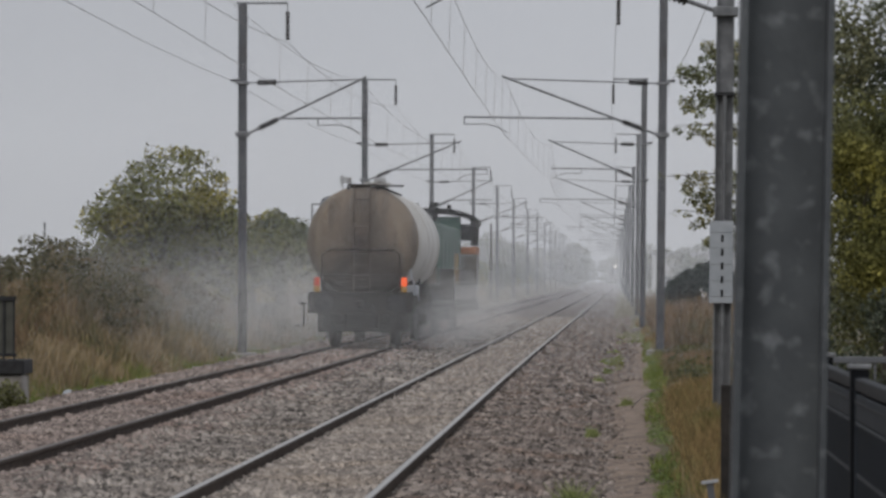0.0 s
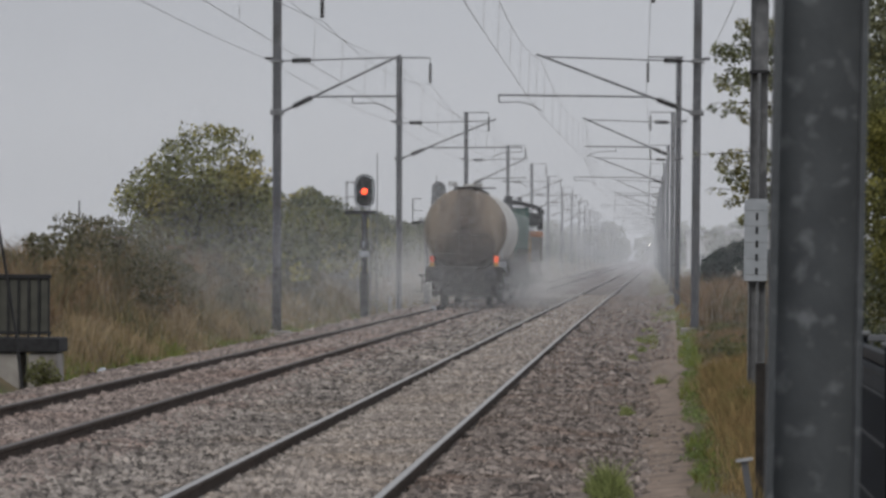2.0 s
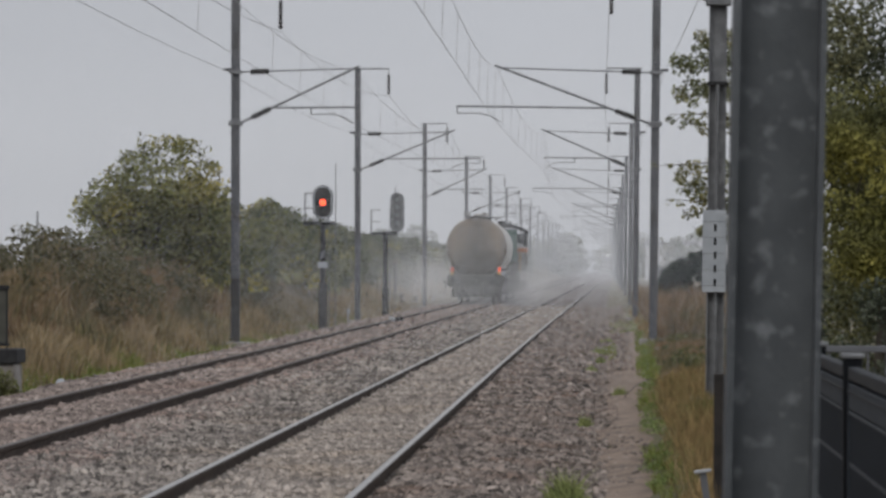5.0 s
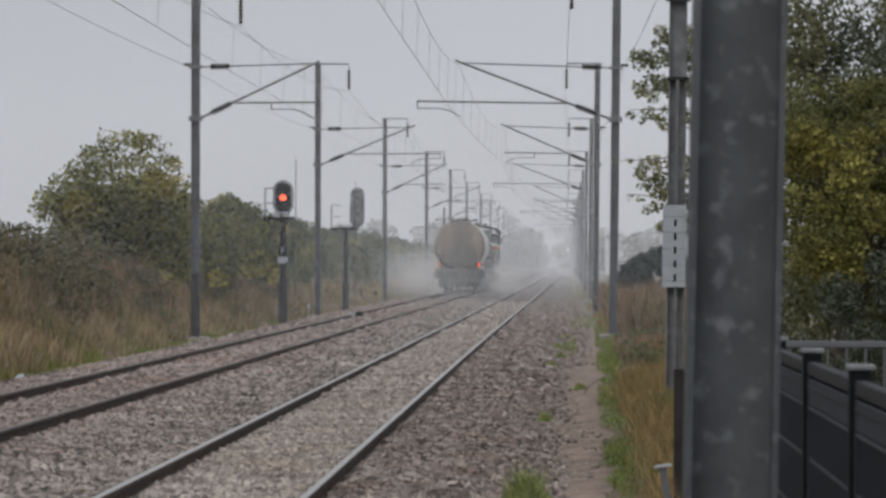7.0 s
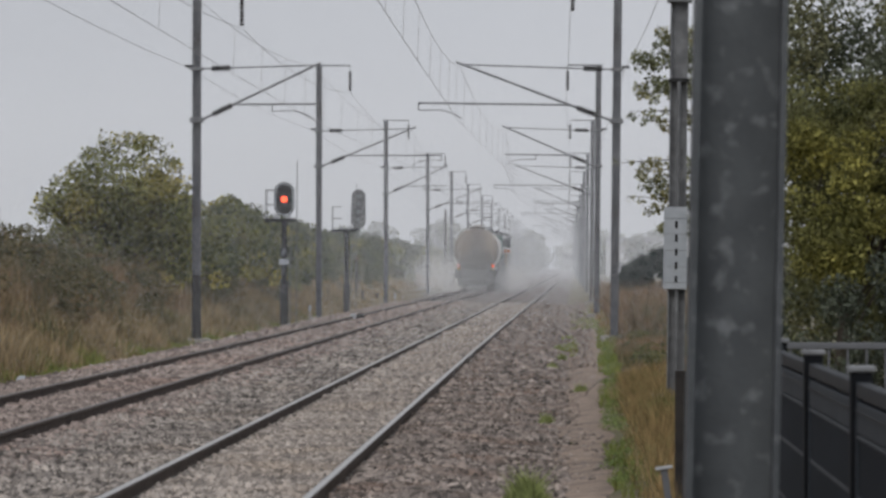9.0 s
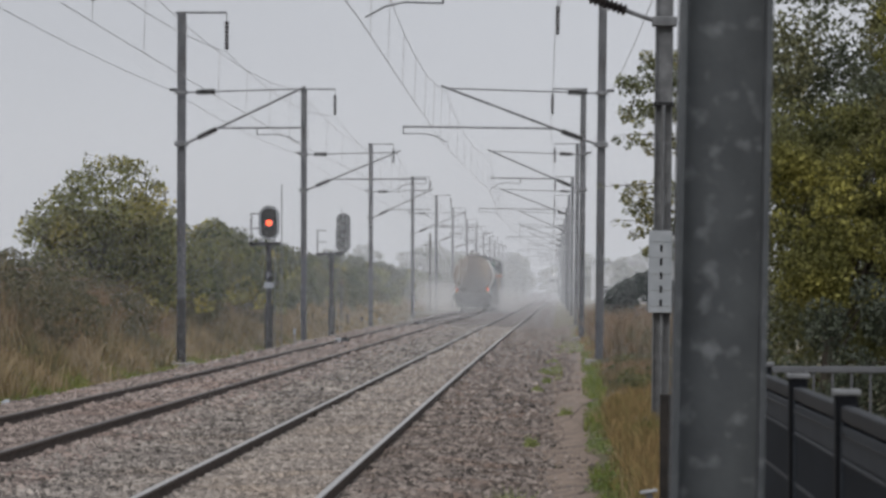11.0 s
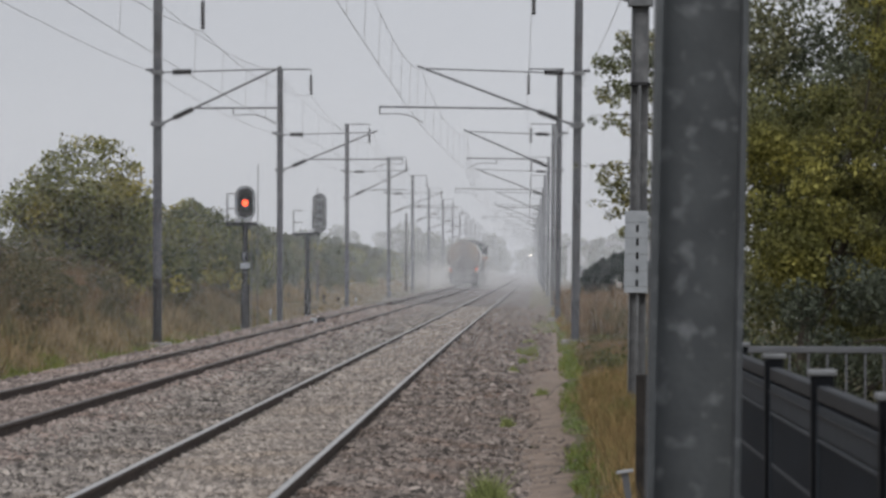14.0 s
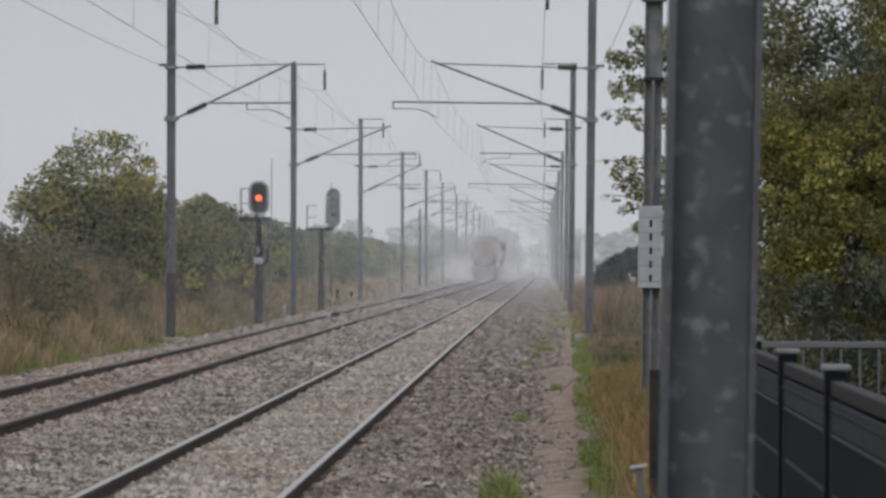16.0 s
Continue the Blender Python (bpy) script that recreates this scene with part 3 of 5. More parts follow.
def make_left_plants():
    rng = random.Random(7)
    big = make_tree("field_maple", "tall bushy tree with yellowing green leaves on the bank",
                    uneven(rng, 110, 0, 2.1, 1.9, 1.75, 1.3, 0.42) + uneven(rng, 90, 0.25, 3.05, 1.55, 1.6, 1.0, 0.26) + uneven(rng, 40, -0.6, 1.0, 2.1, 0.8, 1.0, 0.4), 21000, 0.062, LEAF, 0.1, 2, 80, rim=0.25)
    gen = np.random.default_rng(77)
    for k in range(18):
        a = math.pi * (0.2 + 0.6 * k / 17)
        p = Vector((0.25 + 1.4 * math.cos(a), gen.uniform(-0.6, 0.6), 3.0 + 1.5 * math.sin(a)))
        q = p + Vector((gen.normal(0, 0.16), 0, gen.uniform(0.15, 0.42)))
        twig = part("twig", tube([p, (p + q) / 2 + Vector((gen.normal(0, 0.06), 0, 0)), q], 0.012, 4, None, 0.004), BARK, big)
        v, f = leaves(gen, np.array((p + q) / 2) + gen.normal(0, 0.12, (16, 3)), 0.05)
        tagged(from_arrays("leaf_spray", v, f, LEAF, twig), kind="stuff")
    big.matrix_basis = pose(-12.0, 110, 0.25) @ Matrix.Diagonal((1.05, 1.05, 1.03, 1))
    bushes = []
    for i, m in enumerate((LEAF_DARK, LEAF, LEAF_DARK)):
        bushes.append(make_tree("hedge_bush", "dense dark green hedge bush along the line", uneven(rng, 44, 0, 1.55, 1.7, 1.45, 1.4, 0.42), 8000, 0.06, m, 0.07, 20 + i, 7, "bush"))
    spots, y = [], 112
    while y < 620:
        spots.append((-11.7 + rng.uniform(-0.6, 0.5) - 0.0012 * y, y, rng.uniform(0, 360), rng.uniform(0.85, 1.12) + (0.12 if y < 150 else 0)))
        y += 4 + y * 0.016
    for i, (x, y, a, s) in enumerate(spots):
        o = bushes[i % 3]
        m = pose(x, y, 0.3, 0, 0, a)
        o.scale = (s, s, s)
        if i < 3:
            o.matrix_basis = m @ Matrix.Diagonal((s, s, s, 1))
        else:
            copy_thing(o, m)
        tagged(o, group="hedge along the line")
    low = make_tree("low_shrub", "low dark shrub on the grassy bank", uneven(rng, 26, 0, 0.65, 0.95, 0.6, 0.7, 0.24), 2600, 0.042, BRUSH, 0.04, 31, 6, "bush")
    low.matrix_basis = pose(-10.9, 84, 0.1)
    for x, y in ((-10.3, 98), (-10.2, 118), (-10.4, 140), (-12.8, 96), (-13.4, 101), (-11.0, 104), (-12.2, 104), (-11.6, 78), (-11.0, 92), (-11.5, 96), (-12.0, 99), (-10.6, 87), (-11.3, 87), (-12.2, 94), (-10.9, 90), (-10.5, 84), (-11.8, 86), (-11.0, 95)):
        s = 0.95 + 0.5 * (y % 3) / 3 if x < -11 else 0.9
        low.scale = (s, s, s)
        copy_thing(low, pose(x, y, float(ground_z(x)) - 0.1, 0, 0, y * 37 % 360))
    low.scale = (1, 1, 1)
    # tall dead weeds that stand against the sky
    gen = np.random.default_rng(78)
    for k in range(16):
        x, y = gen.uniform(-13.6, -10.4), gen.uniform(74, 92)
        h = gen.uniform(0.9, 1.4) * (1.15 if k % 4 == 0 else 1)
        e = empty("tall_weed", pose(x, y, float(ground_z(x)) - 0.05, 0, 0, gen.uniform(0, 360)))
        part("stem", tube([(0, 0, 0), (gen.normal(0, 0.04), 0, h * 0.6), (gen.normal(0, 0.1), 0, h)], 0.014, 5, None, 0.006), BARK, e)
        if k % 4 == 0:
            for j in range(9):
                a = j * math.tau / 9
                r = gen.uniform(0.12, 0.24)
                tip = (r * math.cos(a), r * math.sin(a), h + 0.14 - 0.5 * r * r)
                ray = part("umbel_ray", tube([(0, 0, h * 0.93), (r * 0.6 * math.cos(a), r * 0.6 * math.sin(a), h + 0.06), tip], 0.006, 4, None, 0.003), BARK, e)
                v, f = leaves(gen, np.array(tip) + gen.normal(0, 0.03, (12, 3)) * [1, 1, 0.35], 0.014)
                tagged(from_arrays("seed_head", v, f, RUSSET, ray), kind="stuff")
            tagged(e, "tall dead umbel weed with dark seed heads", "weed", "tall weeds")
        else:
            cl = [(0, 0, h * f, 0.06 + 0.14 * (1 - f), 0.06 + 0.14 * (1 - f), 0.1) for f in np.linspace(0.3, 1.05, 9)]
            v, f = leaves(gen, clumped(gen, 420, cl, 0.1), 0.022, 0.35)
            from_arrays("foliage", v, f, BRUSH, e)
            tagged(e, "tall dark leafy weed spire on the bank", "weed", "tall weeds")
    e = make_tree("low_shrub", "small green-brown weed bush against the abutment", [(gen.normal(0, 0.1), gen.normal(0, 0.1), z, 0.13, 0.13, 0.12) for z in np.linspace(0.1, 0.45, 12)], 900, 0.03, LEAF_MID, 0.015, 79, 5, "bush")
    e.matrix_basis = pose(-8.42, 57.6, -0.36)


def grass_patch(name, label, rng, n, xr, yr, height, width, material, where=None, lean=0.35):
    x, y = rng.uniform(*xr, n), rng.uniform(*yr, n)
    if where is not None:
        k = where(x, y)
        x, y = x[k], y[k]
    v, f = blades(rng, x, y, ground_z(x) - 0.03, height(x, y) if callable(height) else height, width, lean)
    return tagged(from_arrays(name, v, f, material), label, "grass", kind="stuff")


def make_grass():
    rng = np.random.default_rng(11)

    def tuft(x, y, s=0.9):
        return np.sin(x * 2.3 / s + np.sin(y * 0.9)) + np.sin(y * 0.7 / s + x) + np.sin(x * 0.9 - y * 0.31)

    grass_patch("dry_grass", "tall straw-coloured dry grass on the bank", rng, 46000, (-12.5, -8.75), (62, 150),
                lambda x, y: np.clip(0.3 + 0.13 * np.clip(-8.9 - x, 0, 3) + 0.16 * tuft(x, y, 0.6), 0.12, 1), 0.012, STRAW, None, 0.7)
    grass_patch("dry_grass", "straw-coloured dry grass farther along the bank", rng, 26000, (-13, -8.8), (150, 330),
                lambda x, y: 0.3 + 0.2 * np.clip(-9 - x, 0, 2.5), 0.03, STRAW)
    grass_patch("green_grass", "low green grass at the edge of the ballast", rng, 34000, (-10.2, -8.6), (56, 150), 0.24, 0.01, GREEN_GRASS, lambda x, y: tuft(x, y) > -0.2, 0.8)
    grass_patch("russet_weeds", "russet dead weeds on the bank", rng, 34000, (-15.5, -9.8), (60, 112), lambda x, y: np.clip(0.62 + 0.3 * tuft(x, y, 0.7), 0.2, 1.2), 0.011, RUSSET, lambda x, y: tuft(x, y, 0.6) > -0.7, 0.6)
    grass_patch("dark_weeds", "dull green and brown weeds among the dry grass", rng, 26000, (-14.5, -9.3), (62, 125), lambda x, y: np.clip(0.5 + 0.25 * tuft(y, x, 0.5), 0.15, 1.1), 0.014, BRUSH, lambda x, y: tuft(y * 0.7, x, 0.4) > 0.5, 0.8)
    grass_patch("bent_straw", "pale matted straw lying on the bank", rng, 22000, (-12.5, -9.0), (62, 140), lambda x, y: 0.34 + 0.12 * tuft(x, y, 0.4), 0.012, PALE_STRAW, lambda x, y: tuft(x, y * 1.3, 0.5) > 0.0, 1.3)
    grass_patch("orange_grass", "dry orange-brown grass beside the path", rng, 19000, (0.5, 1.6), (22, 64),
                lambda x, y: 0.13 + 0.16 * (x > 0.72) + 0.05 * tuft(x, y, 0.3), 0.005, ORANGE_GRASS, lambda x, y: x > 0.5 + 0.012 * (y - 33) + 0.05 * tuft(x, y, 0.4), 0.75)
    grass_patch("straw_grass", "pale bent straw among the orange grass", rng, 5000, (0.6, 1.5), (22, 62), 0.26, 0.004, STRAW, lambda x, y: tuft(x, y, 0.25) > 0.2, 0.95)
    grass_patch("green_grass", "green blades among the dry grass", rng, 6000, (0.45, 1.2), (22, 54), 0.16, 0.005, GREEN_GRASS, lambda x, y: tuft(x, y, 0.3) > 0.7, 0.9)
    grass_patch("green_grass", "green grass along the edge of the path", rng, 40000, (0.4, 1.6), (34, 118), lambda x, y: 0.13 + 0.03 * tuft(x, y, 0.3), 0.006, GREEN_GRASS,
                lambda x, y: (np.abs(x - 0.5 - 0.0078 * (y - 40)) < 0.16 + 0.0012 * (y - 40)) & (tuft(x, y, 0.25) + 0.7 * (y > 60) > 0.1), 0.9)
    grass_patch("green_grass", "low green grass growing in the ballast shoulder", rng, 9000, (-0.5, 0.25), (86, 104), 0.1, 0.008, GREEN_GRASS, lambda x, y: tuft(x, y, 0.3) > 0.5, 0.9)
    grass_patch("mixed_weeds", "low brown weeds between path and bank", rng, 12000, (0.95, 2.6), (60, 104), lambda x, y: 0.16 + 0.06 * tuft(x, y, 0.5), 0.009, RUSSET)
    grass_patch("mixed_weeds", "dull green weeds below the masts", rng, 9000, (0.95, 2.4), (62, 104), 0.22, 0.01, BRUSH, lambda x, y: tuft(x, y, 0.6) > 0.0)
    grass_patch("russet_weeds", "reddish-brown dead weeds on the bank", rng, 34000, (1.3, 4.8), (98, 200), lambda x, y: np.clip(0.6 + 0.28 * tuft(x, y, 0.5), 0.2, 1.2), 0.012, RUSSET, lambda x, y: tuft(x, y, 0.5) > -1.0, 0.7)
    grass_patch("dark_weeds", "dull dark weeds among the reddish ones", rng, 14000, (1.3, 4.8), (96, 190), lambda x, y: np.clip(0.5 + 0.25 * tuft(y, x, 0.4), 0.15, 1.1), 0.014, BRUSH, lambda x, y: tuft(y * 0.6, x, 0.35) > 0.2, 0.9)
    grass_patch("russet_weeds", "low rust-coloured grass round the masts", rng, 9000, (0.95, 1.7), (100, 175), 0.3, 0.012, ORANGE_GRASS, lambda x, y: tuft(x, y, 0.5) > -0.2)
    grass_patch("green_grass", "green verge grass farther along the line", rng, 26000, (0.15, 1.4), (120, 330), 0.16, 0.018, TUFT, lambda x, y: tuft(x, y, 0.9) > -0.1, 0.8)
    for x, y, r in ((-0.31, 32.6, 0.22), (-0.28, 31.8, 0.17), (-0.24, 49.5, 0.11), (-0.15, 94, 0.28), (-0.26, 76, 0.14), (0.06, 107, 0.4), (-0.1, 84, 0.12), (0.22, 62, 0.15)):
        n = 1100
        a, k = rng.uniform(0, math.tau, n), r * np.sqrt(rng.uniform(0, 1, n))
        px, py = x + k * np.cos(a), y + 2.5 * k * np.sin(a)
        v, f = blades(rng, px, py, np.full(n, -0.3), (0.38 if r > 0.16 and y < 40 else 0.2) * (1.1 - k / r), 0.006, 0.7)
        tagged(from_arrays("grass_tuft", v, f, TUFT), "fresh green grass tuft growing in the ballast", "grass", kind="stuff")


def make_right_plants():
    rng = random.Random(9)
    # tree behind the fence: a bright outer crown over a duller mass
    cl = []
    while len(cl) < 150:
        x, z = rng.uniform(2.0, 5.2), rng.uniform(1.5, 5.4)
        if x > float(np.interp(z, [1.5, 2.9, 3.2, 3.6, 4.2, 5.4], [2.05, 2.1, 2.4, 2.85, 3.1, 3.3])) + 0.1:
            s = rng.uniform(0.12, 0.3)
            cl.append((x - 2.6, rng.uniform(-0.7, 0.4), z, s * 1.15, s, s * 0.75))
    t = make_tree("roadside_tree", "leafy tree with yellow-green autumn leaves behind the fence", cl, 60000, 0.025, LEAF_YELLOW, 0.07, 41, 14, rim=0.5)
    t.matrix_basis = pose(2.6, 40, 0)
    cl = [(rng.uniform(-0.6, 3.0), rng.uniform(-0.6, 0.8), rng.uniform(0.3, 3.4), 0.3, 0.4, 0.28) for i in range(90)] + [(rng.uniform(0.55, 2.8), rng.uniform(-0.4, 0.8), rng.uniform(3.4, 5.6), 0.28, 0.4, 0.26) for i in range(44)]
    t = make_tree("roadside_tree", "dull olive tree standing inside the thicket", cl, 64000, 0.028, LEAF_MID, 0.06, 45, 12)
    t.matrix_basis = pose(2.7, 42, 0)
    cl = [(rng.uniform(-1.2, 2.4), rng.uniform(-0.5, 0.5), rng.uniform(0.0, 1.75) - 0.25 * rng.random(), 0.22, 0.3, 0.18) for i in range(80)]
    t = make_tree("laurel_hedge", "dark glossy hedge behind the railing", cl, 34000, 0.021, LAUREL, 0.05, 43, 6, "hedge")
    t.matrix_basis = pose(2.6, 36, 0)
    # boughs that hang out past the mast: root height, tip, leafy half-depth near the trunk and at the tip
    t = empty("roadside_tree", pose(2.6, 58, 0))
    part("trunk", tube([(-0.35, 0, -0.3), (-0.3, 0.1, 2.0), (-0.4, 0, 4.2), (-0.5, 0, 6.0)], 0.07, 8, None, 0.03), BARK, t)
    gen = np.random.default_rng(47)
    spots = []
    for root_z, tx, tz, deep in ((4.55, 1.02, 4.62, 0.12), (4.4, 1.0, 4.5, 0.13), (4.2, 1.03, 4.2, 0.13), (4.05, 1.05, 4.05, 0.1), (3.75, 0.9, 3.82, 0.075), (3.55, 1.15, 3.68, 0.09), (3.1, 0.7, 3.08, 0.045),
                                 (2.95, 1.05, 2.98, 0.12), (2.75, 1.1, 2.72, 0.13), (2.45, 0.88, 2.62, 0.06), (2.4, 1.15, 2.4, 0.1), (2.1, 1.3, 2.15, 0.1), (4.8, 1.3, 4.85, 0.12)):
        p, q = Vector((-0.45, 0, root_z - 0.12)), Vector((tx - 2.6, gen.uniform(-0.2, 0.2), tz))
        mid = (p + q) / 2 + Vector((0, 0, 0.1))
        bough = part("bough", tube([p, mid, q], 0.016, 5, None, 0.003), BARK, t)
        for k in range(7):
            f = 0.2 + 0.8 * k / 6
            c = p.lerp(mid, 2 * f) if f < 0.5 else mid.lerp(q, 2 * f - 1)
            spots.append((c.x + gen.normal(0, 0.02), c.y + gen.normal(0, 0.1), c.z + gen.normal(0, deep * 0.7), deep * (1.5 - 0.5 * f), deep * 1.5, deep * (1.25 - 0.35 * f)))
            part("twig", tube([c, c + Vector((-0.08, gen.uniform(-0.1, 0.1), gen.uniform(-0.12, 0.1)))], 0.005, 4, None, 0.002), BARK, bough)
    v, f = leaves(gen, clumped(gen, 5400, spots, 0.05), 0.031)
    from_arrays("crown", v, f, LEAF_PALE, t)
    tagged(t, "tree whose leafy boughs reach past the mast", "tree")
    cl = [(rng.uniform(-1.6, 3.0), rng.uniform(-0.5, 0.5), rng.uniform(-0.1, 4.5) if i % 7 else rng.uniform(4.5, 5.8), 0.42, 0.5, 0.32 if i % 7 else 0.22) for i in range(230)] + [(rng.uniform(-1.6, 0.7), rng.uniform(-0.5, 0.5), rng.uniform(3.0, 4.9), 0.36, 0.45, 0.28) for i in range(30)]
    t = make_tree("roadside_tree", "dark dense tree behind the yellowing one", cl, 98000, 0.034, LEAF_GREY, 0.08, 49, 26)
    t.matrix_basis = pose(4.2, 50, 0)
    cl = [(rng.uniform(0.1, 1.5), rng.uniform(-14, 16), rng.uniform(-0.1, 0.2), 0.22, 0.5, 0.16) for i in range(70)]
    t = make_tree("bramble_patch", "low dark green brambles beside the masts", cl, 16000, 0.028, LEAF_DARK, 0.02, 57, 6, "bramble")
    t.matrix_basis = pose(1.15, 76, -0.12)
    cl = [(0.32 + 0.0078 * (y - 40) + rng.uniform(-0.1, 0.16), y - 60, rng.uniform(-0.04, 0.07), 0.1, 0.3, 0.06) for y in [35 + 62 * rng.random() ** 0.8 for i in range(80)]]
    t = make_tree("path_weeds", "leafy green weeds along the edge of the path", cl, 5200, 0.017, FOLIAGE_WEED, 0.01, 61, 0, "weeds", rim=0.1)
    t.matrix_basis = pose(0.2, 60, -0.2)
    # round dark shrub and far trees
    cl = []
    for i in range(190):
        a, k = rng.uniform(0, math.pi), rng.random() ** 0.4
        x = 1.85 * k * math.cos(a)
        cl.append((x - (0.1 if x > 0 else 0), rng.uniform(-0.5, 0.5), 0.55 + 1.45 * k * math.sin(a) * (1 - 0.2 * abs(x)), 0.2, 0.25, 0.16))
    t = make_tree("round_shrub", "dark green rounded clipped shrub on the bank", cl, 40000, 0.035, YEW, 0.06, 51, 8, "bush", rim=0.3)
    t.matrix_basis = pose(3.55, 150, 0.35)
    far = make_tree("far_tree", "hazy tree in the distance beside the line", uneven(rng, 30, 0, 4.2, 3.2, 3, 2.6, 1.2), 5000, 0.2, LEAF_DARK, 0.2, 53, 12)
    far.matrix_basis = pose(-16, 640, 0)
    for x, y, s in ((-22, 700, 1.3), (-9, 820, 1.2), (6, 560, 0.8), (9, 480, 0.7), (14, 640, 1.1), (-30, 620, 1.1), (-40, 760, 1.2), (9.5, 900, 1.3), (22, 700, 1.2), (-14, 930, 1.1), (-20, 960, 1.4), (9, 930, 1.2), (-7.5, 1000, 1.0), (0.5, 1040, 1.1), (5, 620, 0.6), (-13, 520, 0.7), (-12.5, 575, 0.75)):
        far.scale = (s, s, s)
        copy_thing(far, pose(x, y, 0, 0, 0, x * 50))
    far.scale = (1, 1, 1)


# ---- signals ----
def make_signal(lit):
    e = empty("railway_signal", pose(0, 0, 0))
    w, h, zc = (0.31, 0.52, 3.67) if lit else (0.27, 0.76, 3.86)
    part("mast", tube([(0, 0, -0.3), (0, 0, 3.0)], 0.09, 10), DARKSTEEL, e)
    part("mast_base", box(-0.125, 0.125, -0.12, 0.12, -0.35, 1.22 if lit else 0.95, 0.02), DARKSTEEL, e, "black lower mast box")
    if lit:
        part("cap_lamp", box(-0.045, 0.045, -0.06, 0.06, 1.22, 1.34, 0.02), WHITE, e, "small white cap on the mast box")
    for x0, x1 in ((-0.3, -0.12), (0.05, 0.2)):
        part("junction_box", box(x0, x1, -0.3, -0.1, 3.08, 3.2, 0.02), GALV_PALE, e, "pale junction box on the platform")
    part("platform", box(-0.58, 0.34, -0.32, 0.3, 2.98, 3.08, 0.01), BLACK, e)
    for y in (-0.28, 0.28):
        rail = bmesh.new()
        tube([(-0.55, y, 3.0), (-0.55, y, 3.95)], 0.014, 5, rail)
        tube([(-0.55, y, 3.95), (-0.2, y, 3.95)], 0.014, 5, rail)
        tube([(-0.55, y, 3.5), (-0.2, y, 3.5)], 0.012, 5, rail)
        part("cage_rail", rail, GALV, e)
    ladder = bmesh.new()
    for x in (0.16, 0.36):
        tube([(x, 0.3, -0.2), (x, 0.3, 4.0 if x < 0.3 else 4.86)], 0.016, 5, ladder)
    for i in range(11):
        tube([(0.16, 0.3, 0.2 + 0.28 * i), (0.36, 0.3, 0.2 + 0.28 * i)], 0.01, 4, ladder)
    part("ladder", ladder, GALV, e)
    ox = 0.0 if lit else 0.46

    def oval(a, c, y0, y1, m, name, parent, label=""):
        b = bmesh.new()
        pts = []
        for k in range(32):
            t = k * math.tau / 32
            pts.append((ox + a * math.cos(t), zc + (c - a) * (1 if math.sin(t) > 0 else -1) + a * math.sin(t)))
        f, g = ([b.verts.new((x, y, z)) for x, z in pts] for y in (y0, y1))
        for j in range(32):
            b.faces.new((f[j], f[(j + 1) % 32], g[(j + 1) % 32], g[j]))
        b.faces.new(f[::-1])
        b.faces.new(g)
        bmesh.ops.recalc_face_normals(b, faces=list(b.faces))
        return part(name, b, m, parent, label)

    head = oval(w, h, -0.12, -0.09, BLACK if lit else POLE, "target", e, "white-edged oval signal target" if lit else "grey oval signal target")
    oval(w - 0.03, h - 0.03, -0.124, -0.119, WHITE if lit else GALV, "target_border", head)
    oval(w - 0.062, h - 0.062, -0.128, -0.123, BLACK if lit else GALV, "target_face", head)
    part("lamp_housing", box(ox - 0.2, ox + 0.2, -0.09, 0.2, zc - h + 0.1, zc + h - 0.1, 0.03), DARKSTEEL, head)
    for i, z in enumerate((0.19, 0.0, -0.19) if lit else (0.5, 0.2, -0.1, -0.4)):
        on = lit and i < 2
        part("lens", lathe([(0.09 if on else 0.085, -0.135), (0.08, -0.145), (0.02, -0.15)], "y", 16, None, (ox, 0, zc + z)), (GREEN_LAMP, RED_LAMP)[i] if on else BLACK if lit else WHITE, head, ("green lens", "lit red lens")[i] if on else "unlit lens")
        if lit:
            continue
        b = bmesh.new()
        for k in range(9):
            t = math.pi * k / 8
            for y in (-0.13, -0.3):
                b.verts.new((ox + 0.12 * math.cos(t), y, zc + z + 0.12 * math.sin(t)))
        vs = list(b.verts)
        for k in range(8):
            b.faces.new((vs[2 * k], vs[2 * k + 1], vs[2 * k + 3], vs[2 * k + 2]))
        part("hood", b, BLACK, head)
    if lit:
        # added cover: both lenses glow all the time, this hides one of them
        b = lathe([(0.105, -0.165), (0.105, -0.157), (0.1, -0.153)], "y", 18)
        b.transform(Matrix.Translation((0, 0, zc)))
        part("lamp_blind", b, BLACK, e, "added black cover that hides one of two glowing lenses")
        plate = part("letter_plate", box(-0.12, 0.12, -0.14, -0.11, 1.92, 2.2, 0.008), BLACK, e, "black plate with a white letter")
        cu = bpy.data.curves.new("letter", "FONT")
        cu.body, cu.size, cu.align_x, cu.extrude = "F", 0.3, "CENTER", 0.002
        cu.materials.append(WHITE)
        o = new("letter", cu)
        o.parent, o.matrix_basis = plate, pose(0, -0.145, 1.955, 90)
        part("white_plate", box(-0.145, 0.145, -0.15, -0.12, 1.68, 1.86, 0.008), WHITE, e, "plain white plate")
    else:
        part("offset_bracket", box(-0.05, 0.5, -0.06, 0.06, 3.0, 3.12, 0.01), DARKSTEEL, e)
    return tagged(e, "railway signal on a mast showing a red light" if lit else "unlit grey railway signal on a dark mast", "railway signal", "line signals")


def make_signals():
    lit = make_signal(True)
    lit.matrix_basis = pose(-8.58, 125, 0)
    make_signal(False).matrix_basis = pose(-8.5, 159, 0)
    return next(o for o in lit.children if o.name.startswith("lamp_blind"))


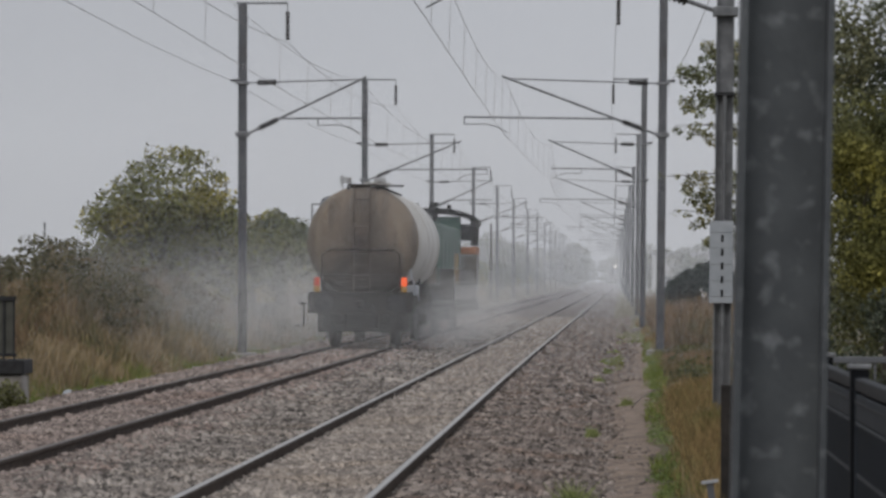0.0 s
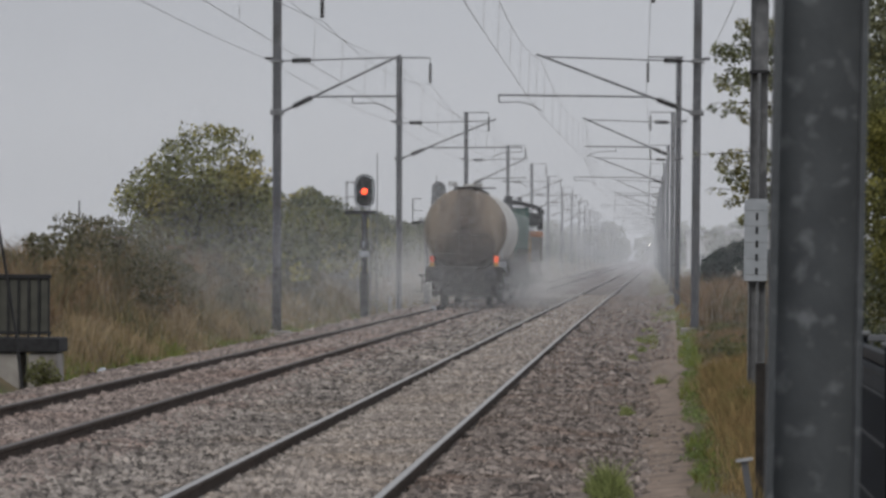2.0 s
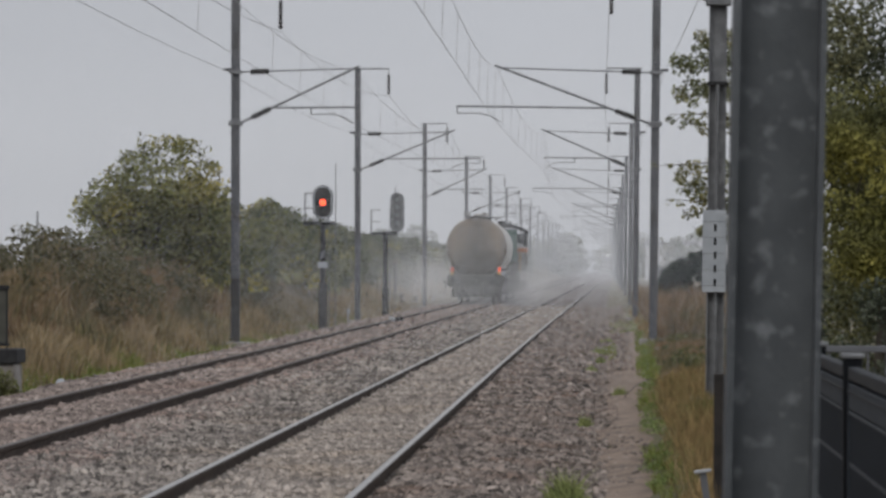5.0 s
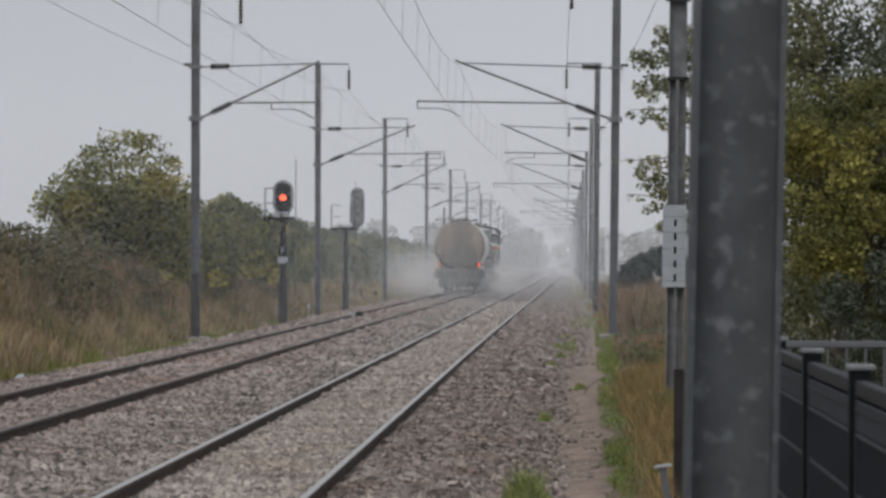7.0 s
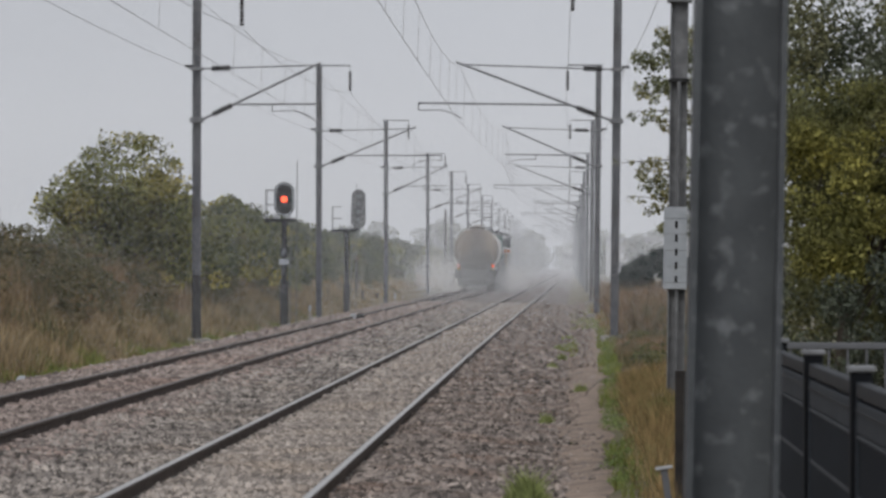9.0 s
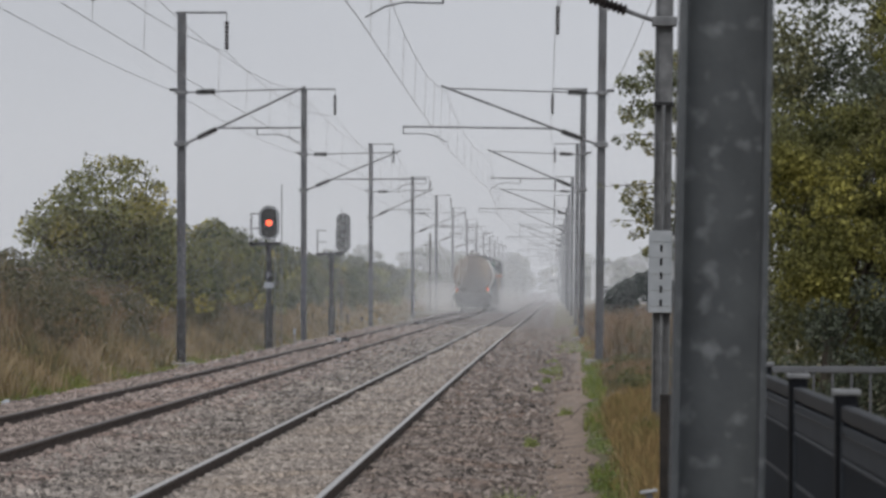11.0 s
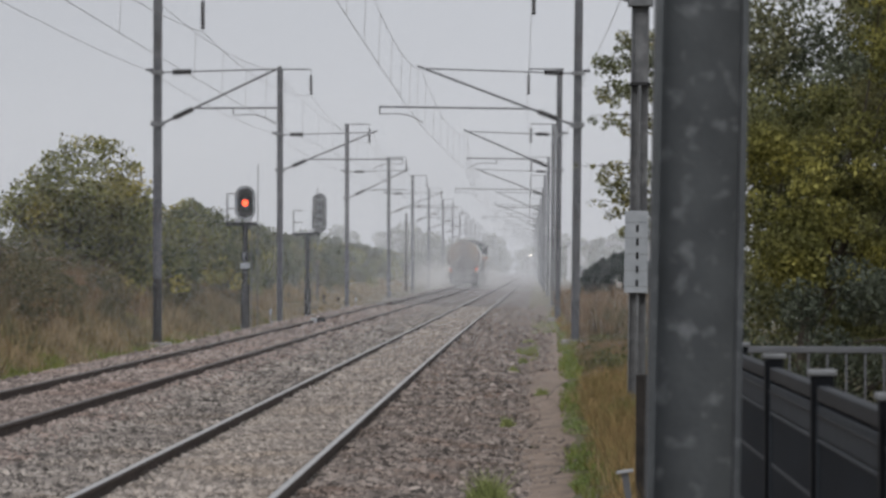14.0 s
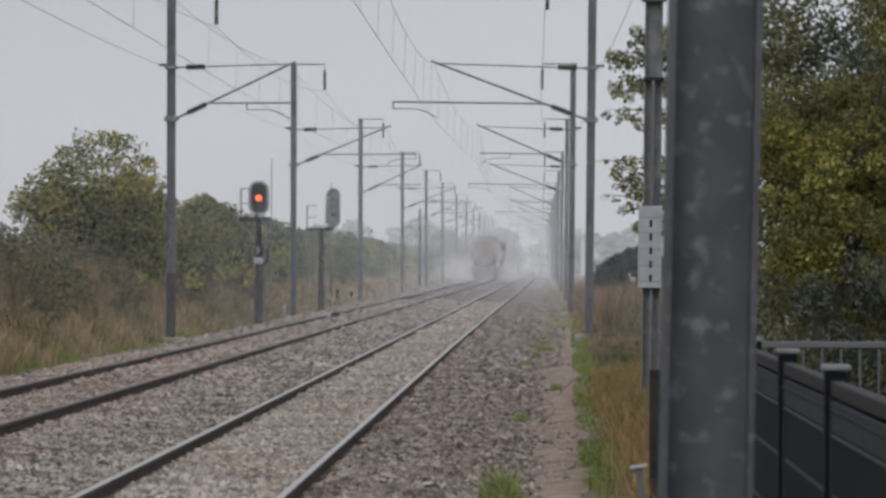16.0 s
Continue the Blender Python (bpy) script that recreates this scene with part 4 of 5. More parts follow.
# ---- structures by the line ----
def make_parapet():
    e = empty("bridge_parapet", pose(-8.57, 59, 0))
    part("abutment", box(-0.3, 0.12, -0.25, 0.5, -0.6, 0.24, 0.03), CONCRETE, e, "pale concrete abutment")
    part("abutment", box(-3.2, -0.42, -0.25, 0.5, -0.6, 0.24, 0.03), CONCRETE, e)
    part("ledge", box(-3.2, 0.16, -0.32, 0.6, 0.25, 0.46, 0.02), DARKSTEEL, e, "dark steel ledge")
    part("top_rail", box(-3.2, 0.0, -0.03, 0.03, 1.31, 1.37, 0.008), DARKSTEEL, e)
    part("bottom_rail", box(-3.2, 0.0, -0.03, 0.03, 0.5, 0.55, 0.008), DARKSTEEL, e)
    part("infill_sheet", box(-3.2, -0.03, 0.01, 0.025, 0.55, 1.31), mat("olive_sheet", (0.07, 0.07, 0.06), (0.1, 0.1, 0.085), 4, 0.7), e, "grey-olive steel sheet")
    for i in range(22):
        x = -0.03 - i * 0.148
        part("upright", box(x - 0.014, x + 0.014, -0.035, 0.0, 0.46, 1.34), DARKSTEEL, e)
    tagged(e, "dark steel bridge railing on a concrete abutment", "railing")
    p = empty("cable_post", pose(-8.66, 57, 0))
    part("post", tube([(0, 0, -0.4), (-0.12, 0, 0.6), (-0.3, 0, 1.7), (-0.55, 0, 3.1)], 0.022, 6), DARKSTEEL, p)
    part("foot", box(-0.1, 0.1, -0.1, 0.1, -0.45, -0.25, 0.02), DARKSTEEL, p)
    tagged(p, "thin dark leaning post at the abutment", "post")


DARKWOOD = mat("tarred_wood", (0.018, 0.016, 0.015), (0.035, 0.03, 0.027), 9, 0.9, 0, 0.4, 30)
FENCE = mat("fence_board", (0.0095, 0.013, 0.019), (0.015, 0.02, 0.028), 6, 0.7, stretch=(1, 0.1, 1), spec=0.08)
FENCE_POST = mat("fence_post", (0.006, 0.007, 0.009), (0.012, 0.013, 0.016), 6, 0.6, spec=0.1)


def make_fence():
    x = 0.92
    ys = [5.4 + 2.5 * i for i in range(8)]
    fence = empty("garden_fence", pose(x, 0, 0))
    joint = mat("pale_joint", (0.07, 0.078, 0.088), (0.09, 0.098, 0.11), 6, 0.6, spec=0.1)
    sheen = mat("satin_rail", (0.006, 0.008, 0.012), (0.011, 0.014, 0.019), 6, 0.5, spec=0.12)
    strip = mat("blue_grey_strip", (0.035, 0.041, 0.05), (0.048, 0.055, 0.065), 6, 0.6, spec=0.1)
    for y in ys:
        p = part("post", box(-0.035, 0.035, y - 0.035, y + 0.035, -0.4, 1.28, 0.006), FENCE_POST, fence, "black square post")
        part("cap", box(-0.045, 0.045, y - 0.045, y + 0.045, 1.28, 1.3, 0.006), GALV, p, "grey post cap")
    for y in ys[:-1]:
        p = part("panel_top_rail", box(-0.02, 0.022, y + 0.03, y + 2.47, 1.2, 1.25, 0.006), sheen, fence)
        for i in range(6):
            z = -0.3 + 0.239 * i
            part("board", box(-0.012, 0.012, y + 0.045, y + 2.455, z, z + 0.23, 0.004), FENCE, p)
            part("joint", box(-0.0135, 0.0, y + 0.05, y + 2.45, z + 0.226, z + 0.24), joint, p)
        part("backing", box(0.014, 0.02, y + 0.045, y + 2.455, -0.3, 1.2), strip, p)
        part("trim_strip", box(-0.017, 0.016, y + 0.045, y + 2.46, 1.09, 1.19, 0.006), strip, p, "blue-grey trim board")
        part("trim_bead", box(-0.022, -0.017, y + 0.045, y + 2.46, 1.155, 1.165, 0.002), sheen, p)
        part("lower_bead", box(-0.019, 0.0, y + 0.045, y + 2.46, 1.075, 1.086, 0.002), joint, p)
        part("end_frame", box(-0.02, 0.02, y + 2.43, y + 2.464, -0.3, 1.2, 0.004), strip, p, "blue-grey end profile")
    tagged(fence, "dark grey composite panel fence with black posts", "fence")
    r = empty("steel_railing", pose(0, 31, 0))
    part("top_rail", box(1.35, 5.2, -0.025, 0.025, 1.0, 1.05, 0.008), POLE, r)
    part("bottom_rail", box(1.35, 5.2, -0.02, 0.02, 0.12, 0.16, 0.008), POLE, r)
    for i in range(27):
        xx = 1.4 + i * 0.142
        part("baluster", box(xx - 0.008, xx + 0.008, -0.012, 0.012, 0.14, 1.0), POLE, r)
    tagged(r, "grey galvanised steel railing before the hedge", "railing")
    w = empty("wooden_post", pose(0.83, 30, 0))
    part("post", box(-0.04, 0.06, -0.06, 0.06, -0.5, 0.86, 0.01), DARKWOOD, w)
    tagged(w, "dark weathered wooden post in dry grass", "post")
    w = empty("white_marker", pose(0.6, 25, 0))
    arm = box(-0.06, 0.045, -0.03, 0.03, -0.009, 0.009, 0.004)
    arm.transform(pose(0, 0, 0.395, 0, -8, 0))
    part("arm", arm, GALV_PALE, w)
    leg = extrude([(-0.03, 0.39), (0.012, 0.4), (0.115, -0.3), (0.085, -0.3)], -0.012, 0.012)
    part("leg", leg, POLE, w)
    tagged(w, "white angled marker bracket in the grass", "marker")


REDDISH = mat("faded_red", (0.2, 0.09, 0.07), (0.27, 0.13, 0.1), 6, 0.8)
GRIME = mat("brake_dust", (0.02, 0.018, 0.017), (0.04, 0.034, 0.03), 6, 0.9, spec=0.15)


def make_small():
    for x, y in ((-6.75, 131), (-6.72, 200)):
        e = empty("track_beacon", pose(x, y, -0.15))
        part("base", box(-0.2, 0.2, -0.2, 0.2, 0, 0.12, 0.02), mat("terracotta", (0.3, 0.13, 0.08), (0.4, 0.2, 0.13), 8, 0.8), e, "reddish base")
        part("cover", box(-0.13, 0.05, -0.12, 0.12, 0.12, 0.27, 0.03), WHITE, e, "white cover")
        part("box", box(0.06, 0.32, -0.12, 0.12, 0.03, 0.3, 0.06), DARKSTEEL, e, "dark rounded box")
        tagged(e, "small white and red track beacon between the rails", "beacon", "track beacons")
    for x, y in ((-8.3, 133), (-8.25, 198), (-8.3, 250)):
        e = empty("marker_post", pose(x, y, -0.3))
        part("post", box(-0.035, 0.035, -0.035, 0.035, 0, 0.6, 0.015), CONCRETE, e)
        part("cap", box(-0.04, 0.04, -0.04, 0.04, 0.5, 0.68, 0.015), WHITE, e)
        tagged(e, "short white marker post beside the ballast", "marker post", "marker posts")
    for x, y, h in ((-9.95, 195, 1.7), (-9.4, 190, 0.45), (-9.2, 200, 0.4)):
        e = empty("trackside_post", pose(x, y, float(ground_z(x))))
        part("post", box(-0.05, 0.05, -0.05, 0.05, -0.2, h, 0.012), BARK, e)
        part("top", box(-0.08, 0.08, -0.07, 0.07, h, h + 0.12, 0.02), GRIME if h < 1 else REDDISH, e, "reddish top" if h > 1 else "dark top")
        tagged(e, "thin brown post with a reddish top" if h > 1 else "short dark stump beside the track", "post")
    e = empty("litter_bag", pose(-8.72, 66, -0.28))
    b = bmesh.new()
    bmesh.ops.create_icosphere(b, subdivisions=2, radius=0.12)
    for v in b.verts:
        v.co *= 1 + 0.5 * noise.noise(v.co * 9)
        v.co.z = max(0.0, v.co.z * 0.7 + 0.04)
    part("bag", b, WHITE, e)
    tagged(e, "crumpled pale plastic bag in the grass", "litter")
    for x, y, lean, h in ((1.95, 112, -0.25, 1.5), (1.5, 104, 0.2, 0.9), (2.3, 118, 0.1, 1.2)):
        e = empty("dead_stem", pose(x, y, -0.1))
        part("stem", tube([(0, 0, 0), (lean * 0.3, 0, h * 0.5), (lean * 0.7, 0, h)], 0.025, 5, None, 0.008), BARK, e)
        for k in range(4):
            part("twig", tube([(lean * 0.4, 0, h * (0.5 + 0.1 * k)), (lean * 0.4 + (0.18 if k % 2 else -0.16), 0, h * (0.65 + 0.1 * k))], 0.01, 4, None, 0.003), BARK, e)
        tagged(e, "thin dead stem standing in brown weeds", "dead plant")
    e = empty("telegraph_pole", pose(-9.2, 312, 0))
    part("pole", tube([(0, 0, -0.3), (0, 0, 6.0)], 0.11, 8, None, 0.08), BARK, e)
    tagged(e, "plain thin wooden pole behind the masts", "pole")
    e = empty("lattice_mast", pose(-26.3, 190, 0))
    part("pole", tube([(0, 0, -0.3), (0, 0, 4.3)], 0.05, 6), GALV, e)
    tagged(e, "thin far mast in the field", "pole")
    e = empty("shed", pose(10, 520, 0))
    part("wall", box(-5, 16, -4, 4, -0.5, 5.0), mat("pale_plaster", (0.5, 0.5, 0.5), (0.6, 0.6, 0.6), 1, 0.8), e)
    part("roof", extrude([(-5.4, 5.0), (16.4, 5.0), (16.2, 5.4), (-5.2, 5.4)], -4.4, 4.4), mat("grey_roof", (0.25, 0.25, 0.26), (0.3, 0.3, 0.31), 1, 0.8), e)
    for xx in (-3.5, 0.5, 4.5, 8.5, 12.5):
        part("window", box(xx, xx + 1.2, -4.06, -4.0, 1.2, 2.4), BLACK, e)
    tagged(e, "pale low building with a grey roof in the mist", "building")


def fade(t):
    """1 at 0, 0 at 1, smooth."""
    t = np.clip(t, 0, 1)
    return 1 - t * t * t * (t * (6 * t - 15) + 10)


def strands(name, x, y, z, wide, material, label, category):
    """Haze or dust, imitated by hair-thin opaque strands that lean to the sky.
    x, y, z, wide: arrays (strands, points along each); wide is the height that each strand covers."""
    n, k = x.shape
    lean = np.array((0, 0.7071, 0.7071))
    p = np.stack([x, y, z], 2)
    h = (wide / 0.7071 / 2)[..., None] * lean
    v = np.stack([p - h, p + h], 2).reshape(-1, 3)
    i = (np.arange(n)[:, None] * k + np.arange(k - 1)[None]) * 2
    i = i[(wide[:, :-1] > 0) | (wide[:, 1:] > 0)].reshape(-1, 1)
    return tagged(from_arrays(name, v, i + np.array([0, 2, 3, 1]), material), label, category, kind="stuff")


def haze_sheet(name, y, alpha, low, high, label):
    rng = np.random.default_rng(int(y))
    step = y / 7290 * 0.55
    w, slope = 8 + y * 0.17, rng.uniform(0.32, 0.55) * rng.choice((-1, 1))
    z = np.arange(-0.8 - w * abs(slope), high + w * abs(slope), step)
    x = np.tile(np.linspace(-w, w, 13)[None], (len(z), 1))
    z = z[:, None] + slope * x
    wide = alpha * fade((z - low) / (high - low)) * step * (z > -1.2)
    strands(name, x, np.zeros_like(x), z, wide, HAZE, label, "mist").location.y = y


def make_haze():
    # distance haze put into the shape: pale upright sheets one behind another
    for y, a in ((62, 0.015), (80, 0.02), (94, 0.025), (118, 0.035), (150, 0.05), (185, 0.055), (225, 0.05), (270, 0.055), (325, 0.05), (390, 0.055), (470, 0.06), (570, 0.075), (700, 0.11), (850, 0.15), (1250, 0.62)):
        haze_sheet("haze_layer", y, a, 6 + y * 0.01, 14 + y * 0.05, "upright sheet of pale strands imitating distance haze across the line")
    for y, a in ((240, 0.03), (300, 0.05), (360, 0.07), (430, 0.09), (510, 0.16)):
        haze_sheet("low_haze", y, a, 1.0, 7 + y * 0.008, "upright sheet of pale strands imitating denser haze low over the track")


# ---- the train ----
TANK = mat("grimy_tank", (0.17, 0.138, 0.11), (0.3, 0.24, 0.18), 1.0, 0.6, 0, 0.05, 20, c=(0.13, 0.105, 0.085), cscale=1.1, stretch=(2.4, 1, 0.35), edge=0.5)
TANK_SIDE = mat("pale_tank", (0.5, 0.49, 0.47), (0.6, 0.59, 0.57), 0.8, 0.5, 0, 0.05, 20, c=(0.38, 0.35, 0.31), cscale=0.7)


def dark_blotch(m, x0, z0, inner, outer, colour, streak):
    """Dark uneven blotch round a spot of the tank end, and a dark column at its middle."""
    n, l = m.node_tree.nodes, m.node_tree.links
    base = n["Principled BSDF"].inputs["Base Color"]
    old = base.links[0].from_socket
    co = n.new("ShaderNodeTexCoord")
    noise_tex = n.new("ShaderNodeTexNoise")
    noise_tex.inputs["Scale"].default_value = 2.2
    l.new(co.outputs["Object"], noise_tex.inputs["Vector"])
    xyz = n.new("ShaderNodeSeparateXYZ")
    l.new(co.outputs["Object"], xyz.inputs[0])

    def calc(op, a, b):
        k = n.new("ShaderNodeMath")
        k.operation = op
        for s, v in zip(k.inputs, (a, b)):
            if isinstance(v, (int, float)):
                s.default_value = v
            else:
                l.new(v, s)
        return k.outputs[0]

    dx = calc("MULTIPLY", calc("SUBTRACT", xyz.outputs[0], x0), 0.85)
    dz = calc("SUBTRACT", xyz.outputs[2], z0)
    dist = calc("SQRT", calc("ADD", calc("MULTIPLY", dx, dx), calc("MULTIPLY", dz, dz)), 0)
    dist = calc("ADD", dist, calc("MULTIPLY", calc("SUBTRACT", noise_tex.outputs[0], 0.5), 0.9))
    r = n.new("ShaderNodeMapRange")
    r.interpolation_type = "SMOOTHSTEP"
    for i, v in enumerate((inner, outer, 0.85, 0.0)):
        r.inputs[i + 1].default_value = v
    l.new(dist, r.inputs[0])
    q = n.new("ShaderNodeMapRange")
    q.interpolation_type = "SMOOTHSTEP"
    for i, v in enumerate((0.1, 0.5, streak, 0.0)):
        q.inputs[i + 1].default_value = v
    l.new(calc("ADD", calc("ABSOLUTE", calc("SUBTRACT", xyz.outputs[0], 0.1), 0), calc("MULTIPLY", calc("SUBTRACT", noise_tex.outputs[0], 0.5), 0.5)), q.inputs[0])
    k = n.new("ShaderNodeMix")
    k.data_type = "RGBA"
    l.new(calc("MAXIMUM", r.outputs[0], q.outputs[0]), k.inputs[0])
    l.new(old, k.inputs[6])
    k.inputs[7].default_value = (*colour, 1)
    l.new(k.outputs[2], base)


dark_blotch(TANK, 0.0, 1.6, 0.45, 1.35, (0.065, 0.054, 0.047), 0.55)
SOOT = mat("oily_panel", (0.085, 0.07, 0.06), (0.14, 0.112, 0.094), 2, 0.8, c=(0.06, 0.05, 0.044), cscale=1.5)
LOCO_GREEN = mat("loco_green", (0.04, 0.1, 0.08), (0.06, 0.13, 0.105), 2, 0.6, c=(0.05, 0.06, 0.05), cscale=1.0)
LOCO_ORANGE = mat("loco_orange", (0.36, 0.14, 0.065), (0.44, 0.18, 0.085), 2, 0.6, c=(0.2, 0.1, 0.06), cscale=1.5)
LOCO_GREY = mat("loco_grey", (0.2, 0.19, 0.18), (0.27, 0.26, 0.25), 2, 0.6)
ORANGE_LAMP = glow("tail_lamp", (1.0, 0.13, 0.03), 0.55)
DIM_LAMP = glow("dim_lamp", (0.65, 0.1, 0.05), 0.1)
YELLOW = mat("yellow_plate", (0.42, 0.22, 0.03), (0.5, 0.27, 0.05), 5, 0.5)
GLASS = mat("cab_glass", (0.02, 0.022, 0.025), (0.03, 0.032, 0.035), 5, 0.08)


def wheelset(e, y, r=0.46):
    for s in (-1, 1):
        part("wheel", lathe([(0.1, -0.07), (r, -0.065), (r, 0.05), (r + 0.03, 0.06), (r + 0.03, 0.075), (0.1, 0.08)], "x", 24, None, (s * 0.755 - 0.0, y, r)), GRIME, e)
    part("axle", tube([(-0.9, y, r), (0.9, y, r)], 0.08, 10), GRIME, e)


def buffers(e, y, d):
    for s in (-1, 1):
        b = part("buffer", lathe([(0.1, 0), (0.1, d * 0.35), (0.06, d * 0.36), (0.06, d * 0.58)], "y", 14, None, (s * 0.875, y, 1.05)), GRIME, e)
        part("buffer_head", lathe([(0.22, d * 0.58), (0.24, d * 0.6), (0.1, d * 0.65)], "y", 18, None, (s * 0.875, y, 1.05)), DARKSTEEL, b)


def make_wagon():
    """Its hind end stands at y = 0."""
    e = empty("tank_wagon", pose(0, 0, 0))
    R, L = 1.385, 13.3
    prof = [(0.02, 0.55), (0.5, 0.57), (0.9, 0.63), (1.15, 0.72), (1.3, 0.85), (R, 1.06)]
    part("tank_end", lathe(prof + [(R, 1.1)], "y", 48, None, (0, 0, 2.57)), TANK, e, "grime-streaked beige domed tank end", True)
    prof2 = [(R, 1.1), (R, L), (1.3, L + 0.2), (1.0, L + 0.38), (0.5, L + 0.46), (0.02, L + 0.48)]
    body = part("tank", lathe(prof2, "y", 48, None, (0, 0, 2.57)), TANK_SIDE, e, "pale cream tank barrel", True)
    for y in (1.12, 4.2, 7.3, 10.4, 13.2):
        part("weld_band", lathe([(R + 0.001, y - 0.02), (R + 0.004, y), (R + 0.001, y + 0.02)], "y", 48, None, (0, 0, 2.57)), TANK_SIDE, body)
    part("manway", lathe([(0.3, 3.9), (0.3, 4.12), (0.36, 4.12), (0.36, 4.17), (0.1, 4.2)], "z", 20, None, (0, 7, 0)), TANK_SIDE, e)
    part("walkway", box(-0.36, 0.36, 0.9, 13, 3.95, 3.99, 0.005), GRIME, e, "dark grated roof walkway")
    for s in (-1, 1):
        b = bmesh.new()
        tube([(s * 0.36, 0.9, 3.97), (s * 0.36, 0.9, 4.12), (s * 0.36, 2.0, 4.12), (s * 0.36, 2.0, 3.97)], 0.014, 5, b)
        part("walkway_rail", b, LOCO_GREY, e)
        part("walkway_bracket", box(s * 0.36 - 0.03, s * 0.36 + 0.03, 0.9, 0.96, 3.7, 3.96), GRIME, e)
    for s in (-1, 1):
        b = bmesh.new()
        for x in (-0.13, 0.13):
            tube([(s * 0.42 + x, 0.95, 3.95), (s * 0.42 + x, 0.95, 4.15 + 0.04 * (x < 0))], 0.01, 5, b)
        for z in (4.02, 4.06, 4.1, 4.14):
            tube([(s * 0.42 - 0.13, 0.95, z + 0.03), (s * 0.42 + 0.13, 0.95, z - 0.01)], 0.012, 4, b)
        part("guard_rail", b, LOCO_GREY, e, "pale end guard of the roof walkway")
    part("walkway_wing", box(0.36, 1.0, 0.95, 1.25, 3.93, 3.97, 0.005), GRIME, e)
    part("ladder_box", box(-0.17, 0.17, 0.36, 0.44, 2.35, 2.95, 0.02), SOOT, e)
    ladder = bmesh.new()
    for s in (-1, 1):
        tube([(s * 0.2, 0.42, 1.25), (s * 0.2, 0.42, 3.3), (s * 0.2, 0.75, 3.75), (s * 0.2, 0.95, 4.0)], 0.02, 6, ladder)
    for i in range(9):
        z = 1.45 + 0.27 * i
        tube([(-0.2, 0.42 if z < 3.3 else 0.65, z), (0.2, 0.42 if z < 3.3 else 0.65, z)], 0.013, 5, ladder)
    part("ladder", ladder, SOOT, e, "dark end ladder")
    b = bmesh.new()
    tube([(-0.95, 0.25, 1.25), (-0.95, 0.25, 2.25), (-0.75, 0.25, 2.36), (0.75, 0.25, 2.36), (0.95, 0.25, 2.25), (0.95, 0.25, 1.25)], 0.02, 6, b)
    tube([(-0.95, 0.25, 1.75), (0.95, 0.25, 1.75)], 0.016, 6, b)
    part("end_handrail", b, GRIME, e)
    for s in (-1, 1):
        part("sole_bar", box(s * 1.0 - 0.06, s * 1.0 + 0.06, 0.2, L + 0.7, 0.95, 1.25, 0.01), GRIME, e)
        for y in (1.3, 5.0, 9.0, 12.8):
            part("saddle", box(s * 0.85 - 0.2, s * 0.85 + 0.2, y - 0.12, y + 0.12, 1.2, 1.75, 0.02), GRIME, e)
        lamp = part("tail_lamp", box(s * 1.07 - 0.07, s * 1.07 + 0.07, 0.08, 0.14, 1.47, 1.68, 0.02), ORANGE_LAMP if s > 0 else DIM_LAMP, e, "glowing orange-red tail lamp" if s > 0 else "faint red tail lamp")
        part("lamp_plate", box(s * 1.07 - 0.07, s * 1.07 + 0.07, 0.09, 0.14, 1.33, 1.465, 0.01), YELLOW, lamp, "yellow plate")
        part("lamp_iron", box(s * 1.07 - 0.025, s * 1.07 + 0.025, 0.14, 0.2, 1.2, 1.7), GRIME, lamp)
    part("buffer_beam", box(-1.28, 1.28, 0.08, 0.24, 0.8, 1.32, 0.02), GRIME, e)
    part("end_platform", box(-1.25, 1.25, 0.1, 0.9, 1.28, 1.33, 0.01), GRIME, e)
    part("draw_hook", box(-0.08, 0.08, -0.2, 0.1, 0.95, 1.12, 0.03), GRIME, e)
    part("brake_hose", tube([(0.3, 0.05, 1.0), (0.32, -0.15, 0.85), (0.34, -0.1, 0.5)], 0.03, 6), BLACK, e)
    b = bmesh.new()
    tube([(-1.2, 0.1, 1.05), (-1.5, 0.0, 1.05), (-1.38, 0.0, 1.0), (-1.38, 0, 0.5), (-1.6, 0, 0.5)], 0.022, 6, b)
    part("step_iron", b, GRIME, e)
    b = bmesh.new()
    tube([(1.2, 0.3, 1.9), (1.3, 0.3, 1.5), (1.42, 0.9, 1.1)], 0.02, 6, b)
    part("grab_rail", b, WHITE, e, "white grab rail")
    part("valve_box", box(1.05, 1.33, 1.4, 2.4, 1.25, 1.5, 0.03), WHITE, e, "white side box")
    for y in (2.2, 12.2):
        bog = part("bogie", box(-0.95, 0.95, y - 0.3, y + 0.3, 0.5, 0.85, 0.04), GRIME, e)
        for s in (-1, 1):
            part("side_frame", box(s * 1.0 - 0.08, s * 1.0 + 0.08, y - 1.35, y + 1.35, 0.42, 0.72, 0.05), GRIME, bog)
        wheelset(e, y - 0.9, 0.46)
        wheelset(e, y + 0.9)
    part("underframe_gear", box(-0.4, 0.4, 0.35, 1.2, 0.42, 0.8, 0.05), GRIME, e)
    for s in (-1, 1):
        part("brake_cylinder", lathe([(0.1, 0.3), (0.13, 0.32), (0.13, 0.7), (0.05, 0.75)], "y", 14, None, (s * 0.56, 0.1, 0.66)), GRIME, e)
        part("brake_block", box(s * 0.755 - 0.06, s * 0.755 + 0.06, 0.72, 0.82, 0.3, 0.62, 0.02), GRIME, e)
        part("axle_box", box(s * 1.02 - 0.1, s * 1.02 + 0.1, 1.15, 1.45, 0.32, 0.62, 0.04), GRIME, e)
